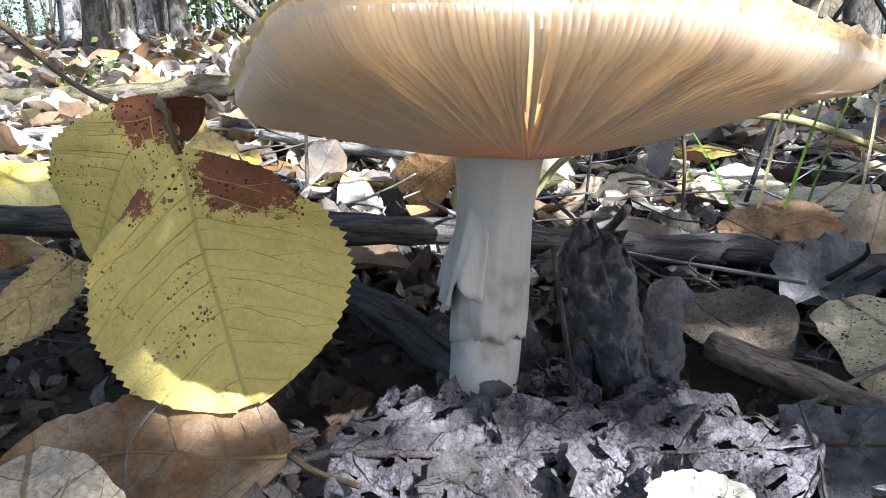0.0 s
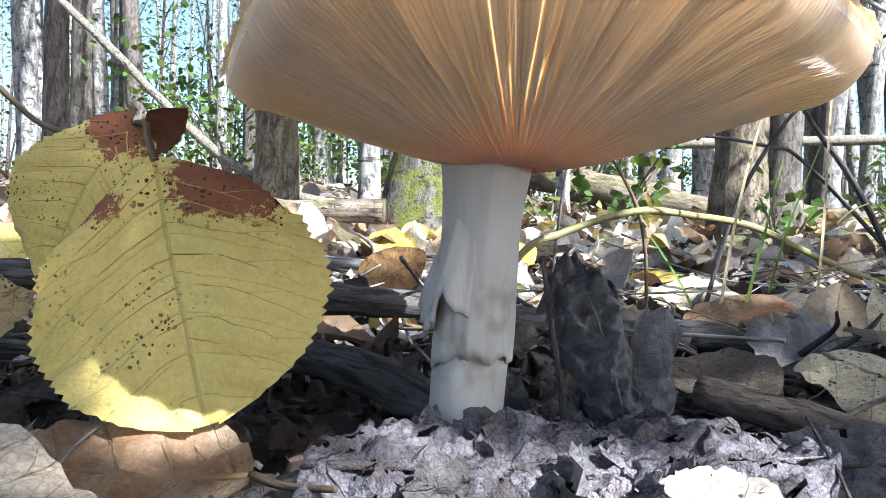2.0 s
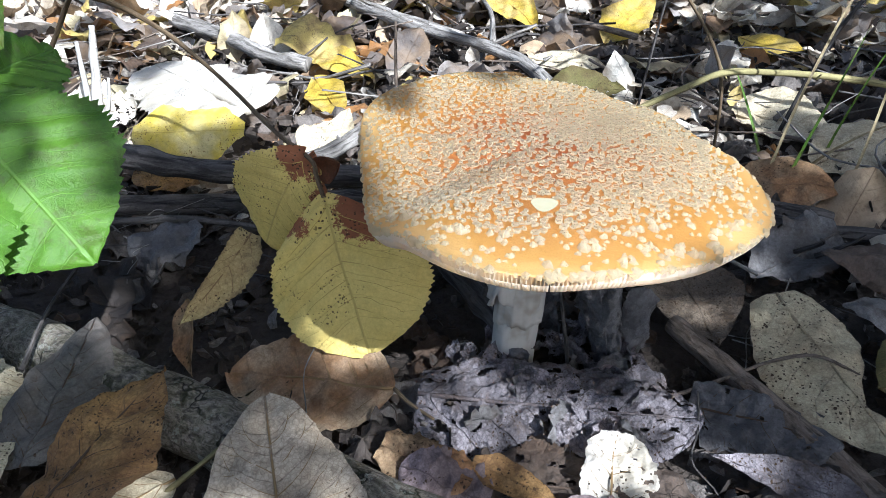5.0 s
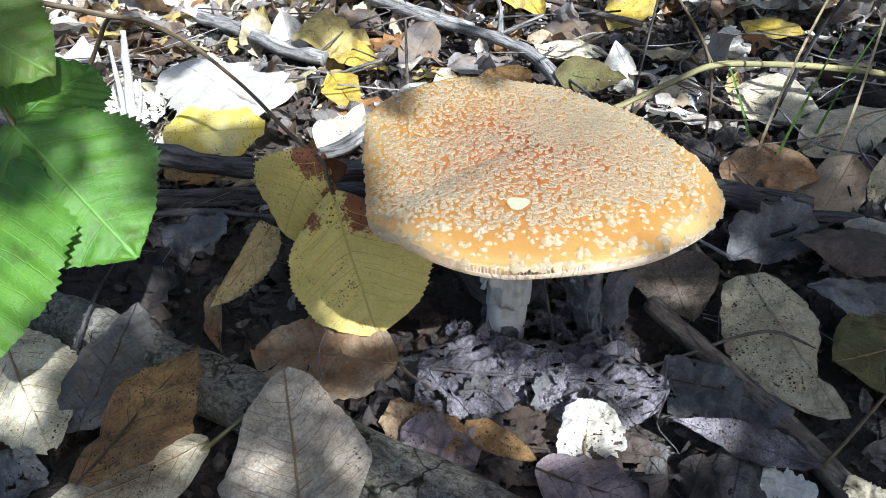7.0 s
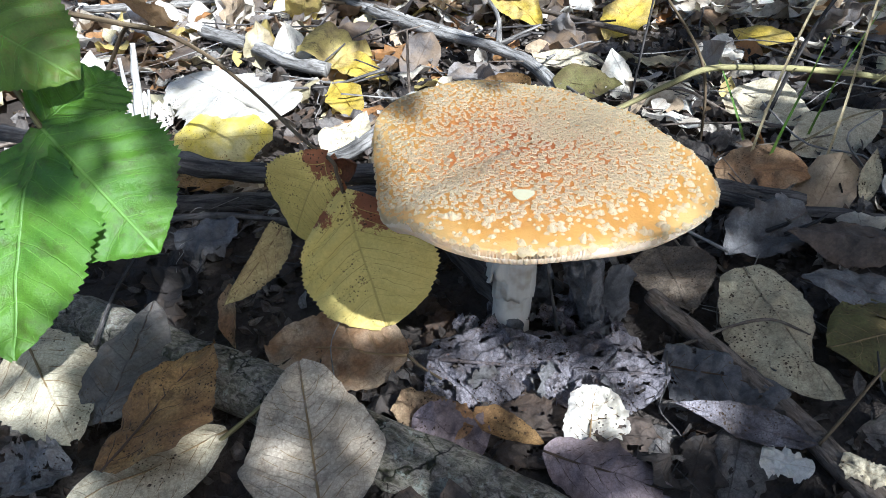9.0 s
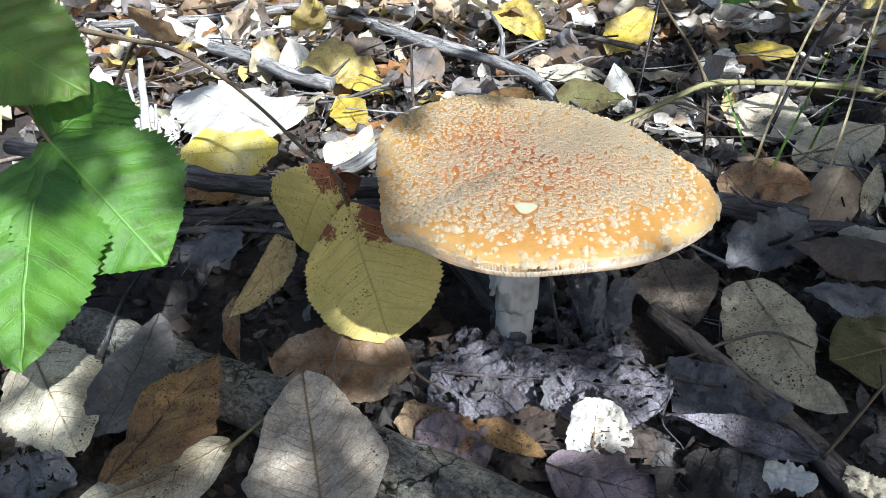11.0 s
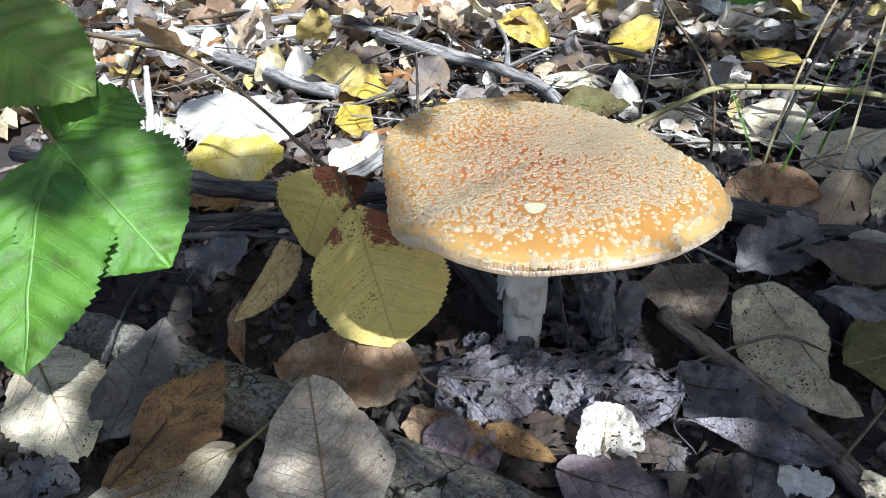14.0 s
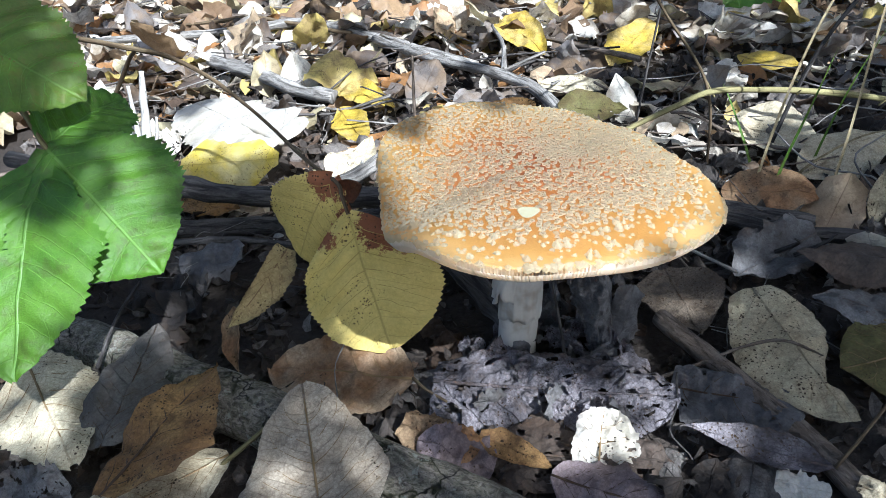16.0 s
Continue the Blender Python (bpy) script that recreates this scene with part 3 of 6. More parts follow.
def single_leaf(name, label, material, base, tip, width, face=(0, 0, 1), stalk=None, category="leaf", group="", veins=0, vein=None, **shape):
    """One leaf as a thing: a blade, its raised midrib, and its stalk where it shows."""
    base, tip = lifted(base), lifted(tip)
    length = (tip - base).length
    ob = thing(name, label, category, group, base)
    ob.matrix_world = stand(base, tip, face)
    bm = bmesh.new()
    shape["rows"], shape["cols"], shape["wave"] = max(36, shape.get("rows", 0)), max(22, shape.get("cols", 0)), shape.get("wave", 0.0) * 1.5
    grid = leaf_bm(bm, length, width, **shape)
    mid = [row[len(row) // 2].co.copy() for row in grid]
    ribs = vein_bm(grid, veins, max(0.00013, length * 0.0034), shape.get("seed", 0.0)) if veins else None
    part("blade", bm, material, ob)
    bm = bmesh.new()
    n = len(mid)
    knots = [mid[i] - Vector((0, 0, 0.0001)) for i in (0, n // 4, n // 2, 3 * n // 4, n - 2)]
    tube(bm, knots, max(0.00035, length * 0.010), 0.00012, 12, 6)
    part("midrib", bm, vein or material, ob)
    if ribs:
        tagged(part("venation", ribs, vein or dark_vein, ob), kind="stuff")
    c = (Vector(base) + Vector(tip)) / 2
    HEROES.append((c.x, c.y, 0.32 * (length + width)))
    if stalk:
        inv = ob.matrix_world.inverted()
        bm = bmesh.new()
        tube(bm, [mid[0]] + [inv @ lifted(p) for p in stalk], max(0.0005, length * 0.013), max(0.0004, length * 0.009), 10, 6)
        part("stalk", bm, red_cane, ob)
    return ob


def branch(name, label, material, knots, r0, r1, rings=24, sides=10, category="twig", group="", rough=0.25, freq=120, seed=1.0, knobs=0.25, shoots=()):
    """A fallen stick: bark, and its side shoots."""
    knots = [lifted(k) for k in knots]
    ob = thing(name, label, category, group, knots[0])
    m = Matrix.Translation(-Vector(knots[0]))
    bm = bmesh.new()
    tube(bm, [m @ Vector(k) for k in knots], r0, r1, rings, sides, rough, freq, seed, True, knobs)
    part("stem", bm, material, ob)
    if r0 > 0.0025:
        HEROES.extend((p.x, p.y, 0.010 + r0 * 1.3) for p in curve_points(knots, 24))
    for n in range(2 if r0 > 0.0022 else 0):
        p = curve_points([m @ Vector(k) for k in knots], 24)[(7 + int(seed * 5) % 5) + n * 8]
        d = Vector((math.sin(seed * 9 + n * 2), math.cos(seed * 7 + n), 1.1)).normalized()
        bm = bmesh.new()
        tube(bm, [p + d * r0 * 0.5, p + d * r0 * 1.25, p + d * r0 * 1.6 + Vector((r0 * 0.3, 0, 0))], r0 * 0.42, r0 * 0.16, 6, 7, 0.4, freq * 3, seed + n, True)
        part("knot_stub", bm, material, ob)
    for s in shoots:
        bm = bmesh.new()
        tube(bm, [m @ lifted(k) for k in s[0]], s[1], s[1] * 0.4, 10, 6, 0.2, freq, seed, True)
        part("side_shoot", bm, material, ob)
    return ob


# ---- ground ----
def rise(x, y):
    """The forest floor climbs gently beyond the mushroom, more so towards -x."""
    r = max(0.0, y - 0.32)
    e = 6 * math.tanh(r * r / (r + 0.04) / 6)
    return e * (0.082 - 0.03 * math.tanh(2.5 * x / (r + 0.2)))


def lifted(p):
    return Vector((p[0], p[1], p[2] + rise(p[0], p[1])))


def ground_z(x, y):
    """Height of the forest floor."""
    d = math.hypot(x, y - 0.13)
    far = min(1.0, max(0.0, (d - 0.35) / 2.0))
    p = Vector((x, y, 0))
    z = 0.0035 * noise.noise(p * 22) + 0.0012 * noise.noise(p * 95)
    z += far * (0.030 * noise.noise(p * 1.6) + 0.014 * noise.noise(p * 5.0))
    if d > 6:
        z += min(1.0, (d - 6) / 20) * 0.7 * noise.noise(p * 0.08)
    return z - 0.004 + rise(x, y)


def make_ground():
    bm = bmesh.new()
    rings, sides = 150, 168
    rows = []
    for i in range(rings):
        r = 0.004 * (400.0 / 0.004) ** ((i / (rings - 1)) ** 1.0)
        row = []
        for j in range(sides):
            a = 2 * math.pi * j / sides
            x, y = r * math.cos(a), 0.13 + r * math.sin(a)
            row.append(bm.verts.new((x, y, ground_z(x, y))))
        rows.append(row)
    bm.faces.new(rows[0])
    for i in range(rings - 1):
        for j in range(sides):
            k = (j + 1) % sides
            bm.faces.new((rows[i][j], rows[i][k], rows[i + 1][k], rows[i + 1][j]))
    return tagged(part("ground", bm, soil), "dark crumbly forest soil under the leaf litter", "ground", kind="structure")


make_ground()

# ---- the mushroom ----
CAP = Vector((0.014, 0.138, 0.0))
STEM_FOOT, STEM_TOP = Vector((0.0055, 0.1375, 0.0)), Vector((0.0095, 0.138, 0.05))
# the cap's radius and the height of its rim every 15 degrees, from -x round by -y
RIM = (0.0494, 0.0469, 0.0478, 0.0511, 0.0550, 0.0585, 0.0591, 0.0565, 0.0531, 0.0519, 0.0520, 0.0502, 0.0463, 0.0422, 0.0395, 0.0390, 0.0400, 0.0421, 0.0456, 0.0498, 0.0531, 0.0550, 0.0556, 0.0536)
RIM_Z = (0.0658, 0.0625, 0.0611, 0.0632, 0.0687, 0.0704, 0.0698, 0.0684, 0.0661, 0.0641, 0.0634, 0.0631, 0.0636, 0.0652, 0.0664, 0.0674, 0.0679, 0.0685, 0.0694, 0.0705, 0.0714, 0.0718, 0.0716, 0.0695)
MID_Z = 0.0690


def around(values, a):
    """A smooth closed line through the values, at the angle a."""
    n = len(values)
    s = ((a + math.pi) / (2 * math.pi) * n) % n
    i, f = int(s), s - int(s)
    p, q, r, t = (values[(i + k) % n] for k in (-1, 0, 1, 2))
    return 0.5 * (2 * q + (r - p) * f + (2 * p - 5 * q + 4 * r - t) * f * f + (3 * q - p - 3 * r + t) * f ** 3)


def rim_radius(a):
    return around(RIM, a)


def turn_from(a, degrees):
    return (a - radians(degrees) + math.pi) % (2 * math.pi) - math.pi


def cap_top(rho, a):
    r = rho * rim_radius(a)
    dx, dy = r * math.cos(a), r * math.sin(a)
    crease = math.exp(-(turn_from(a, -152) / 0.42) ** 2)
    z = MID_Z + (around(RIM_Z, a) - MID_Z) * rho ** (2.4 - 1.3 * crease)
    z -= 0.0006 * crease * math.sin(math.pi * min(1.0, rho)) - 0.0006 * math.exp(-(rho / 0.35) ** 2)
    z += (1 - rho ** 4) * 0.0009 * noise.noise(Vector((dx * 45, dy * 45, 1.7))) + 0.0004 * rho ** 3 * math.sin(a * 9 + 1)
    return Vector((CAP.x + dx, CAP.y + dy, z))


def stem_axis(z):
    return STEM_FOOT.lerp(STEM_TOP, z / 0.05)


def gill_edge(rho, a):
    q = cap_top(rho, a)
    lip = cap_top(0.86, a).z - 0.0072
    if rho > 0.86:
        f = (rho - 0.86) / 0.14
        z = q.z - 0.0007 - 0.0065 * (1 - f ** 2.0) ** 0.6
    else:
        z = 0.0475 + (lip - 0.0475) * (rho / 0.86) ** 1.5
    return Vector((q.x, q.y, min(z, q.z - 0.0007)))


def flesh(rho, a):
    q, e = cap_top(rho, a), gill_edge(rho, a)
    return Vector((q.x, q.y, min(q.z - 0.0008, e.z + 0.0032)))


def wart_bm(bm, rng, size, tall, move, spikes=6):
    """One wart: an uneven pyramid of a few sides."""
    n = spikes
    base, mid = [], []
    for j in range(n):
        a = 2 * math.pi * (j + 0.6 * rng.random()) / n
        r = size * (0.75 + 0.5 * rng.random())
        base.append(bm.verts.new(move @ Vector((r * math.cos(a), r * math.sin(a), -0.0003))))
        r *= 0.55 + 0.25 * rng.random()
        mid.append(bm.verts.new(move @ Vector((r * math.cos(a), r * math.sin(a), tall * (0.35 + 0.35 * rng.random())))))
    top = bm.verts.new(move @ Vector((size * (rng.random() - 0.5) * 0.5, size * (rng.random() - 0.5) * 0.5, tall)))
    for j in range(n):
        k = (j + 1) % n
        bm.faces.new((base[j], base[k], mid[k], mid[j]))
        bm.faces.new((mid[j], mid[k], top))


def plate_bm(bm, rng, size, tall, move):
    """One plate of the crust: a flat crumb with a raised, uneven edge."""
    n = 6
    rings = [[], [], []]
    turn = [2 * math.pi * (j + 0.5 * rng.random()) / n for j in range(n)]
    wide = [size * (0.8 + 0.4 * rng.random()) for j in range(n)]
    for row, share, z in zip(rings, (1.0, 0.78, 0.42), (-0.0003, tall, tall * 0.55)):
        for j in range(n):
            r = wide[j] * share
            row.append(bm.verts.new(move @ Vector((r * math.cos(turn[j]), r * math.sin(turn[j]), z * (0.7 + 0.6 * rng.random()) if z > 0 else z))))
    for low, high in zip(rings, rings[1:]):
        for j in range(n):
            k = (j + 1) % n
            bm.faces.new((low[j], low[k], high[k], high[j]))
    bm.faces.new(rings[2])


SCAR = Vector((0.0138, 0.1052, 0.0))


def make_mushroom():
    ob = thing("mushroom", "orange-yellow fly agaric with cream warts and white stem", "mushroom", at=STEM_FOOT)
    m = Matrix.Translation(-STEM_FOOT)
    sides = 160
    ang = [2 * math.pi * j / sides - math.pi for j in range(sides)]
    # skin of the cap, turned in under the rim
    bm = bmesh.new()
    uv = bm.loops.layers.uv.verify()
    shares = [0.02, 0.08, 0.16, 0.25, 0.34, 0.43, 0.52, 0.6, 0.68, 0.75, 0.81, 0.86, 0.9, 0.935, 0.96, 0.98, 0.992, 1.0]
    rows = [[bm.verts.new(m @ cap_top(s, a)) for a in ang] for s in shares]
    for drop, pull in ((0.0002, 1.002), (0.0004, 1.001), (0.0006, 0.996)):
        rows.append([bm.verts.new(m @ (cap_top(pull, a) - Vector((0, 0, drop)))) for a in ang])
    shares += [1.0, 1.0, 1.0]
    mid = bm.faces.new(rows[0])
    for loop in mid.loops:
        loop[uv].uv = (0.0, 0.0)
    for i in range(len(rows) - 1):
        for j in range(sides):
            k = (j + 1) % sides
            f = bm.faces.new((rows[i][j], rows[i][k], rows[i + 1][k], rows[i + 1][j]))
            for loop, (b, c) in zip(f.loops, ((i, j), (i, j + 1), (i + 1, j + 1), (i + 1, j))):
                loop[uv].uv = (shares[b], c / sides)
    cap = part("cap", bm, cap_skin, ob, "orange-yellow cap, redder in the middle")
    # flesh above the gills
    bm = bmesh.new()
    fs = [0.12, 0.25, 0.4, 0.55, 0.7, 0.82, 0.91, 0.96, 0.992]
    rows = [[bm.verts.new(m @ (flesh(s, a) if s < 0.99 else cap_top(s, a) - Vector((0, 0, 0.0006)))) for a in ang[::2]] for s in fs]
    n = len(rows[0])
    bm.faces.new(rows[0])
    for i in range(len(rows) - 1):
        for j in range(n):
            k = (j + 1) % n
            bm.faces.new((rows[i][j], rows[i][k], rows[i + 1][k], rows[i + 1][j]))
    part("flesh", bm, cap_flesh, cap, "flesh over the gills, coloured orange in the middle like light through the cap")
    # gills: thin wedges from the stem to the rim, with shorter ones between
    rng = random.Random(5)
    bm = bmesh.new()
    count = 450
    for k in range(count):
        a = 2 * math.pi * (k + 0.25 * (rng.random() - 0.5)) / count
        start = 0.125 if k % 3 == 0 else (0.42 + 0.12 * rng.random() if k % 3 == 1 else 0.28 + 0.1 * rng.random())
        steps = [start + (0.992 - start) * s for s in (0.0, 0.06, 0.16, 0.32, 0.5, 0.66, 0.78, 0.87, 0.93, 0.97, 0.99, 1.0)]
        t = Vector((-math.sin(a), math.cos(a), 0))
        prev = None
        close = 0.485 - 0.04 * math.exp(-(turn_from(a, -97) / 0.22) ** 2)
        bend = (rng.random() - 0.5) * 0.02
        for i, s in enumerate(steps):
            aa = a + bend * math.sin(s * 3.0)
            hi, lo = flesh(s, aa), gill_edge(s, aa)
            hi.z += 0.0004
            if start > 0.2 and i < 5:
                lo.z = hi.z + (lo.z - hi.z) * (0.06, 0.20, 0.42, 0.70, 0.90)[i]
            lo.z = min(lo.z, hi.z - 0.0004)
            crowd = 150 * (1 + min(1.0, max(0.0, (s - 0.30) / 0.12)) + min(1.0, max(0.0, (s - 0.46) / 0.12)))
            h = t * (close * 2 * math.pi * s * rim_radius(aa) / crowd)
            cur = [bm.verts.new(m @ (hi + h)), bm.verts.new(m @ (lo + h)), bm.verts.new(m @ (lo - h)), bm.verts.new(m @ (hi - h))]
            if prev:
                for q in range(3):
                    bm.faces.new((prev[q], prev[q + 1], cur[q + 1], cur[q]))
            prev = cur
    tagged(part("gill_layer", bm, gill_mat, cap, "crowded creamy white gills"), kind="stuff")
    # stem
    bm = bmesh.new()
    uv = bm.loops.layers.uv.verify()
    rings, sd = 40, 40
    rows = []
    for i in range(rings):
        f = i / (rings - 1)
        z = -0.012 + 0.064 * f
        r = 0.0066 + 0.0008 * max(0.0, 1 - f * 3.2) ** 2 + 0.0014 * max(0.0, (f - 0.72) / 0.28) ** 2 - 0.0003 * math.sin(f * 5)
        row = []
        for j in range(sd):
            a = 2 * math.pi * j / sd
            d = Vector((math.cos(a), math.sin(a), 0))
            p = stem_axis(z) + d * r
            p += d * (0.0005 * noise.noise(Vector((math.cos(a) * 2.2, math.sin(a) * 2.2, z * 40))) + 0.00018 * noise.noise(Vector((a * 6, 0, z * 60))))
            row.append(bm.verts.new(m @ p))
        rows.append(row)
    for i in range(rings - 1):
        for j in range(sd):
            k = (j + 1) % sd
            f = bm.faces.new((rows[i][j], rows[i][k], rows[i + 1][k], rows[i + 1][j]))
            for loop, (b, c) in zip(f.loops, ((i, j), (i, j + 1), (i + 1, j + 1), (i + 1, j))):
                loop[uv].uv = (c / sd * 0.044, b / rings * 0.06)
    bm.faces.new(rows[0][::-1])
    part("stem", bm, stem_flesh, ob, "white stem with brownish stains")

    # torn veil: a close sleeve with a ragged hem, and a flap standing off towards -x
    def veil(name, a0, a1, z_top, z_low, flare, hem, thick=0.0004, fold=0.0009):
        bm = bmesh.new()
        uv = bm.loops.layers.uv.verify()
        na, nz = 44, 14
        rows = []
        for i in range(nz + 1):
            f = i / nz
            row = []
            for j in range(na + 1):
                s = j / na
                a = a0 + (a1 - a0) * s
                low = z_low + hem * noise.noise(Vector((a * 2.1, z_low * 300, 0.3))) + hem * 0.4 * noise.noise(Vector((a * 9, 1.0, 0.3)))
                z = z_top + (low - z_top) * f
                edge = math.sin(math.pi * s) ** 0.5
                r = 0.0067 + 0.00012 - 0.0009 * (1 - f) ** 4 + flare * f ** 2 * edge + fold * f * noise.noise(Vector((a * 4.2, f * 1.6, 2.2))) * edge
                row.append(bm.verts.new(m @ (stem_axis(z) + Vector((r * math.cos(a), r * math.sin(a), 0)))))
            rows.append(row)
        for i in range(nz):
            for j in range(na):
                f = bm.faces.new((rows[i][j], rows[i + 1][j], rows[i + 1][j + 1], rows[i][j + 1]))
                for loop in f.loops:
                    loop[uv].uv = (loop.vert.co.x + loop.vert.co.y, loop.vert.co.z)
        solid(bm, thick)
        part(name, bm, stem_flesh, ob, "ragged white veil remnant")

    veil("veil", radians(-172), radians(35), 0.043, 0.0165, 0.0003, 0.0024, 0.00018)
    veil("veil_flap", radians(125), radians(262), 0.044, 0.0245, 0.0026, 0.0046, 0.0007, 0.0034)
    # warts: touching flat plates of crust in the middle, single pyramids towards the rim
    rng = random.Random(11)
    rest = bmesh.new()
    near = []
    n = 3900
    for i in range(n):
        rho = ((i + 0.5) / n) ** 0.5 + rng.gauss(0, 0.0075)
        a = i * 2.399963 + 0.0085 * rng.gauss(0, 1) / (rho + 0.05)
        a = (a + math.pi) % (2 * math.pi) - math.pi
        if rho > 0.985 or rho < 0.0:
            continue
        bare = noise.noise(Vector((rho * math.cos(a) * 3.1, rho * math.sin(a) * 3.1, 4.0)))
        edge = 0.90 - 0.26 * max(0.0, math.cos(turn_from(a, -62))) - 0.07 * bare
        sparse = min(1.0, max(0.0, (rho - edge) / 0.20))
        if rng.random() < 0.55 * sparse + 0.02:
            continue
        p = cap_top(rho, a)
        if math.hypot(p.x - SCAR.x, p.y - SCAR.y) < 0.0037:
            continue
        q, w = cap_top(min(rho + 0.03, 1.0), a), cap_top(rho, a + 0.03)
        normal = (q - p).cross(w - p).normalized()
        rot = normal.to_track_quat("Z", "Y").to_matrix().to_4x4() @ Matrix.Rotation(rng.random() * 6.28, 4, "Z")
        pose_w = Matrix.Translation(m @ p) @ rot
        if sparse < 0.3 + 0.3 * rng.random():
            thick = min(1.0, max(0.0, 0.5 + 2.2 * noise.noise(Vector((p.x * 38, p.y * 38, 9.0))) + 8.0 * (p.x - 0.012)))
            size = (0.00070 + 0.00022 * thick) * (0.74 + 0.46 * rng.random())
            plate_bm(rest, rng, size, 0.00026 + 0.00030 * rng.random(), pose_w)
            continue
        size = 0.00074 * (0.62 + 0.70 * rng.random() ** 1.6)
        if rng.random() < 0.18:
            size *= 1.6
        tall = size * (0.6 + 0.6 * rng.random())
        if rho > 0.6 and p.y < 0.125 and len(near) < 290:
            near.append((pose_w, size, tall))
        else:
            wart_bm(rest, rng, size, tall, pose_w)
    tagged(part("wart_cover", rest, wart_mat, cap, "crowded cream warts", smooth=False), kind="stuff")
    kinds = []
    for k in range(7):
        bm = bmesh.new()
        wart_bm(bm, rng, 1.0, 1.0, Matrix.Identity(4), 5 + k % 3)
        kinds.append(mesh_of("wart", bm, wart_mat, smooth=False))
    for k, (pw, size, tall) in enumerate(near):
        w = new("wart", kinds[k % 7])
        w.parent = cap
        w.matrix_basis = pw @ Matrix.Diagonal((size, size, tall, 1))
    # warts hanging on the rim
    for k in range(230):
        a = 2 * math.pi * (k + rng.random()) / 230
        p = cap_top(1.0, a) - Vector((0, 0, 0.0003))
        out = Vector((math.cos(a), math.sin(a), 0.5)).to_track_quat("Z", "Y").to_matrix().to_4x4()
        size = 0.0005 + 0.0009 * rng.random() ** 2
        w = new("rim_wart", kinds[k % 7])
        w.parent = cap
        w.matrix_basis = Matrix.Translation(m @ p) @ out @ Matrix.Diagonal((size, size * 0.9, size * 0.6, 1))
    # pale bare scar
    bm = bmesh.new()
    ring = []
    for j in range(20):
        a = 2 * math.pi * j / 20
        d = Vector((0.0027 * math.cos(a), 0.0031 * math.sin(a), 0)) * (1 + 0.12 * math.sin(3 * a))
        c = SCAR + d - CAP
        r = math.hypot(c.x, c.y)
        aa = math.atan2(c.y, c.x)
        ring.append(bm.verts.new(m @ (cap_top(r / rim_radius(aa), aa) + Vector((0, 0, 0.0004)))))
    bm.faces.new(ring)
    part("scar", bm, scar_mat, cap, "pale bare scar")
    return ob


make_mushroom()

# ---- the twig with two yellow leaves ----
FORK = (-0.0534, 0.1464, 0.0572)
twig = thing("leafy_twig", "thin reddish bramble cane with two spotted yellow leaves", "twig", at=FORK)
inv = Matrix.Translation(-Vector(FORK))
bm = bmesh.new()
tube(bm, [inv @ Vector(p) for p in ((-0.0475, 0.1384, 0.0497), (-0.0505, 0.1425, 0.0540), FORK, (-0.0713, 0.1640, 0.0575), (-0.0930, 0.1840, 0.0625), (-0.1040, 0.1871, 0.0707), (-0.1144, 0.1849, 0.0813), (-0.1211, 0.1736, 0.0918), (-0.1200, 0.1520, 0.1003), (-0.1360, 0.1400, 0.1080))], 0.0006, 0.0009, 48, 8, 0.2, 200, 2.0)
part("cane", bm, red_cane, twig)
bm = bmesh.new()
tube(bm, [inv @ Vector(p) for p in ((-0.1205, 0.1560, 0.0990), (-0.1330, 0.1640, 0.0900), (-0.1600, 0.1750, 0.0600), (-0.1900, 0.1850, 0.0))], 0.0007, 0.0009, 20, 7, 0.2, 200, 3.0)
part("side_cane", bm, red_cane, twig)


def twig_leaf(base, tip, width, face, material, label, **shape):
    length = (Vector(tip) - Vector(base)).length
    bm = bmesh.new()
    grid = leaf_bm(bm, length, width, move=inv @ stand(base, tip, face), **shape)
    veins = vein_bm(grid, 7, 0.00017, shape["seed"]) if length > 0.02 else None
    leaf = part("leaf", bm, material, twig, label)
    if veins:
        tagged(part("venation", veins, yellow_vein, leaf), kind="stuff")
    return leaf


twig_leaf((-0.0475, 0.1384, 0.0497), (-0.0333, 0.1199, 0.0098), 0.0485, (0.06, -1.0, 0.42), yellow_leaf, "large yellow leaf with a brown dead patch", shape="disc", rows=60, cols=34, lobe=0.03, teeth=0.020, ragged=0.07, pleat=0.0015, ribs=7, wave=0.0010, freq=45, curl=-0.2, roll=-0.2, seed=0.3)
twig_leaf((-0.0556, 0.1475, 0.0570), (-0.0745, 0.1400, 0.0285), 0.0400, (-0.15, -1.0, 0.35), yellow_leaf_small, "smaller yellow leaf with brown specks", shape="disc", rows=48, cols=26, lobe=0.10, teeth=0.025, pleat=0.0006, ribs=7, wave=0.0010, freq=55, curl=-0.5, roll=-0.3, seed=0.8)
twig_leaf((-0.0525, 0.1465, 0.0530), (-0.0405, 0.1480, 0.0585), 0.0110, (0.2, -1.0, 0.3), rust_leaf, "withered rust-brown curled leaf", shape="ovate", rows=20, cols=10, curl=1.2, roll=1.3, wave=0.001, seed=1.7)

# ---- bramble leaves ----
JOINT = (-0.1158, 0.1017, 0.0853)
bramble = thing("bramble_spray", "fresh green toothed bramble leaves on a thin stalk", "bramble", at=JOINT)
inv_b = Matrix.Translation(-Vector(JOINT))


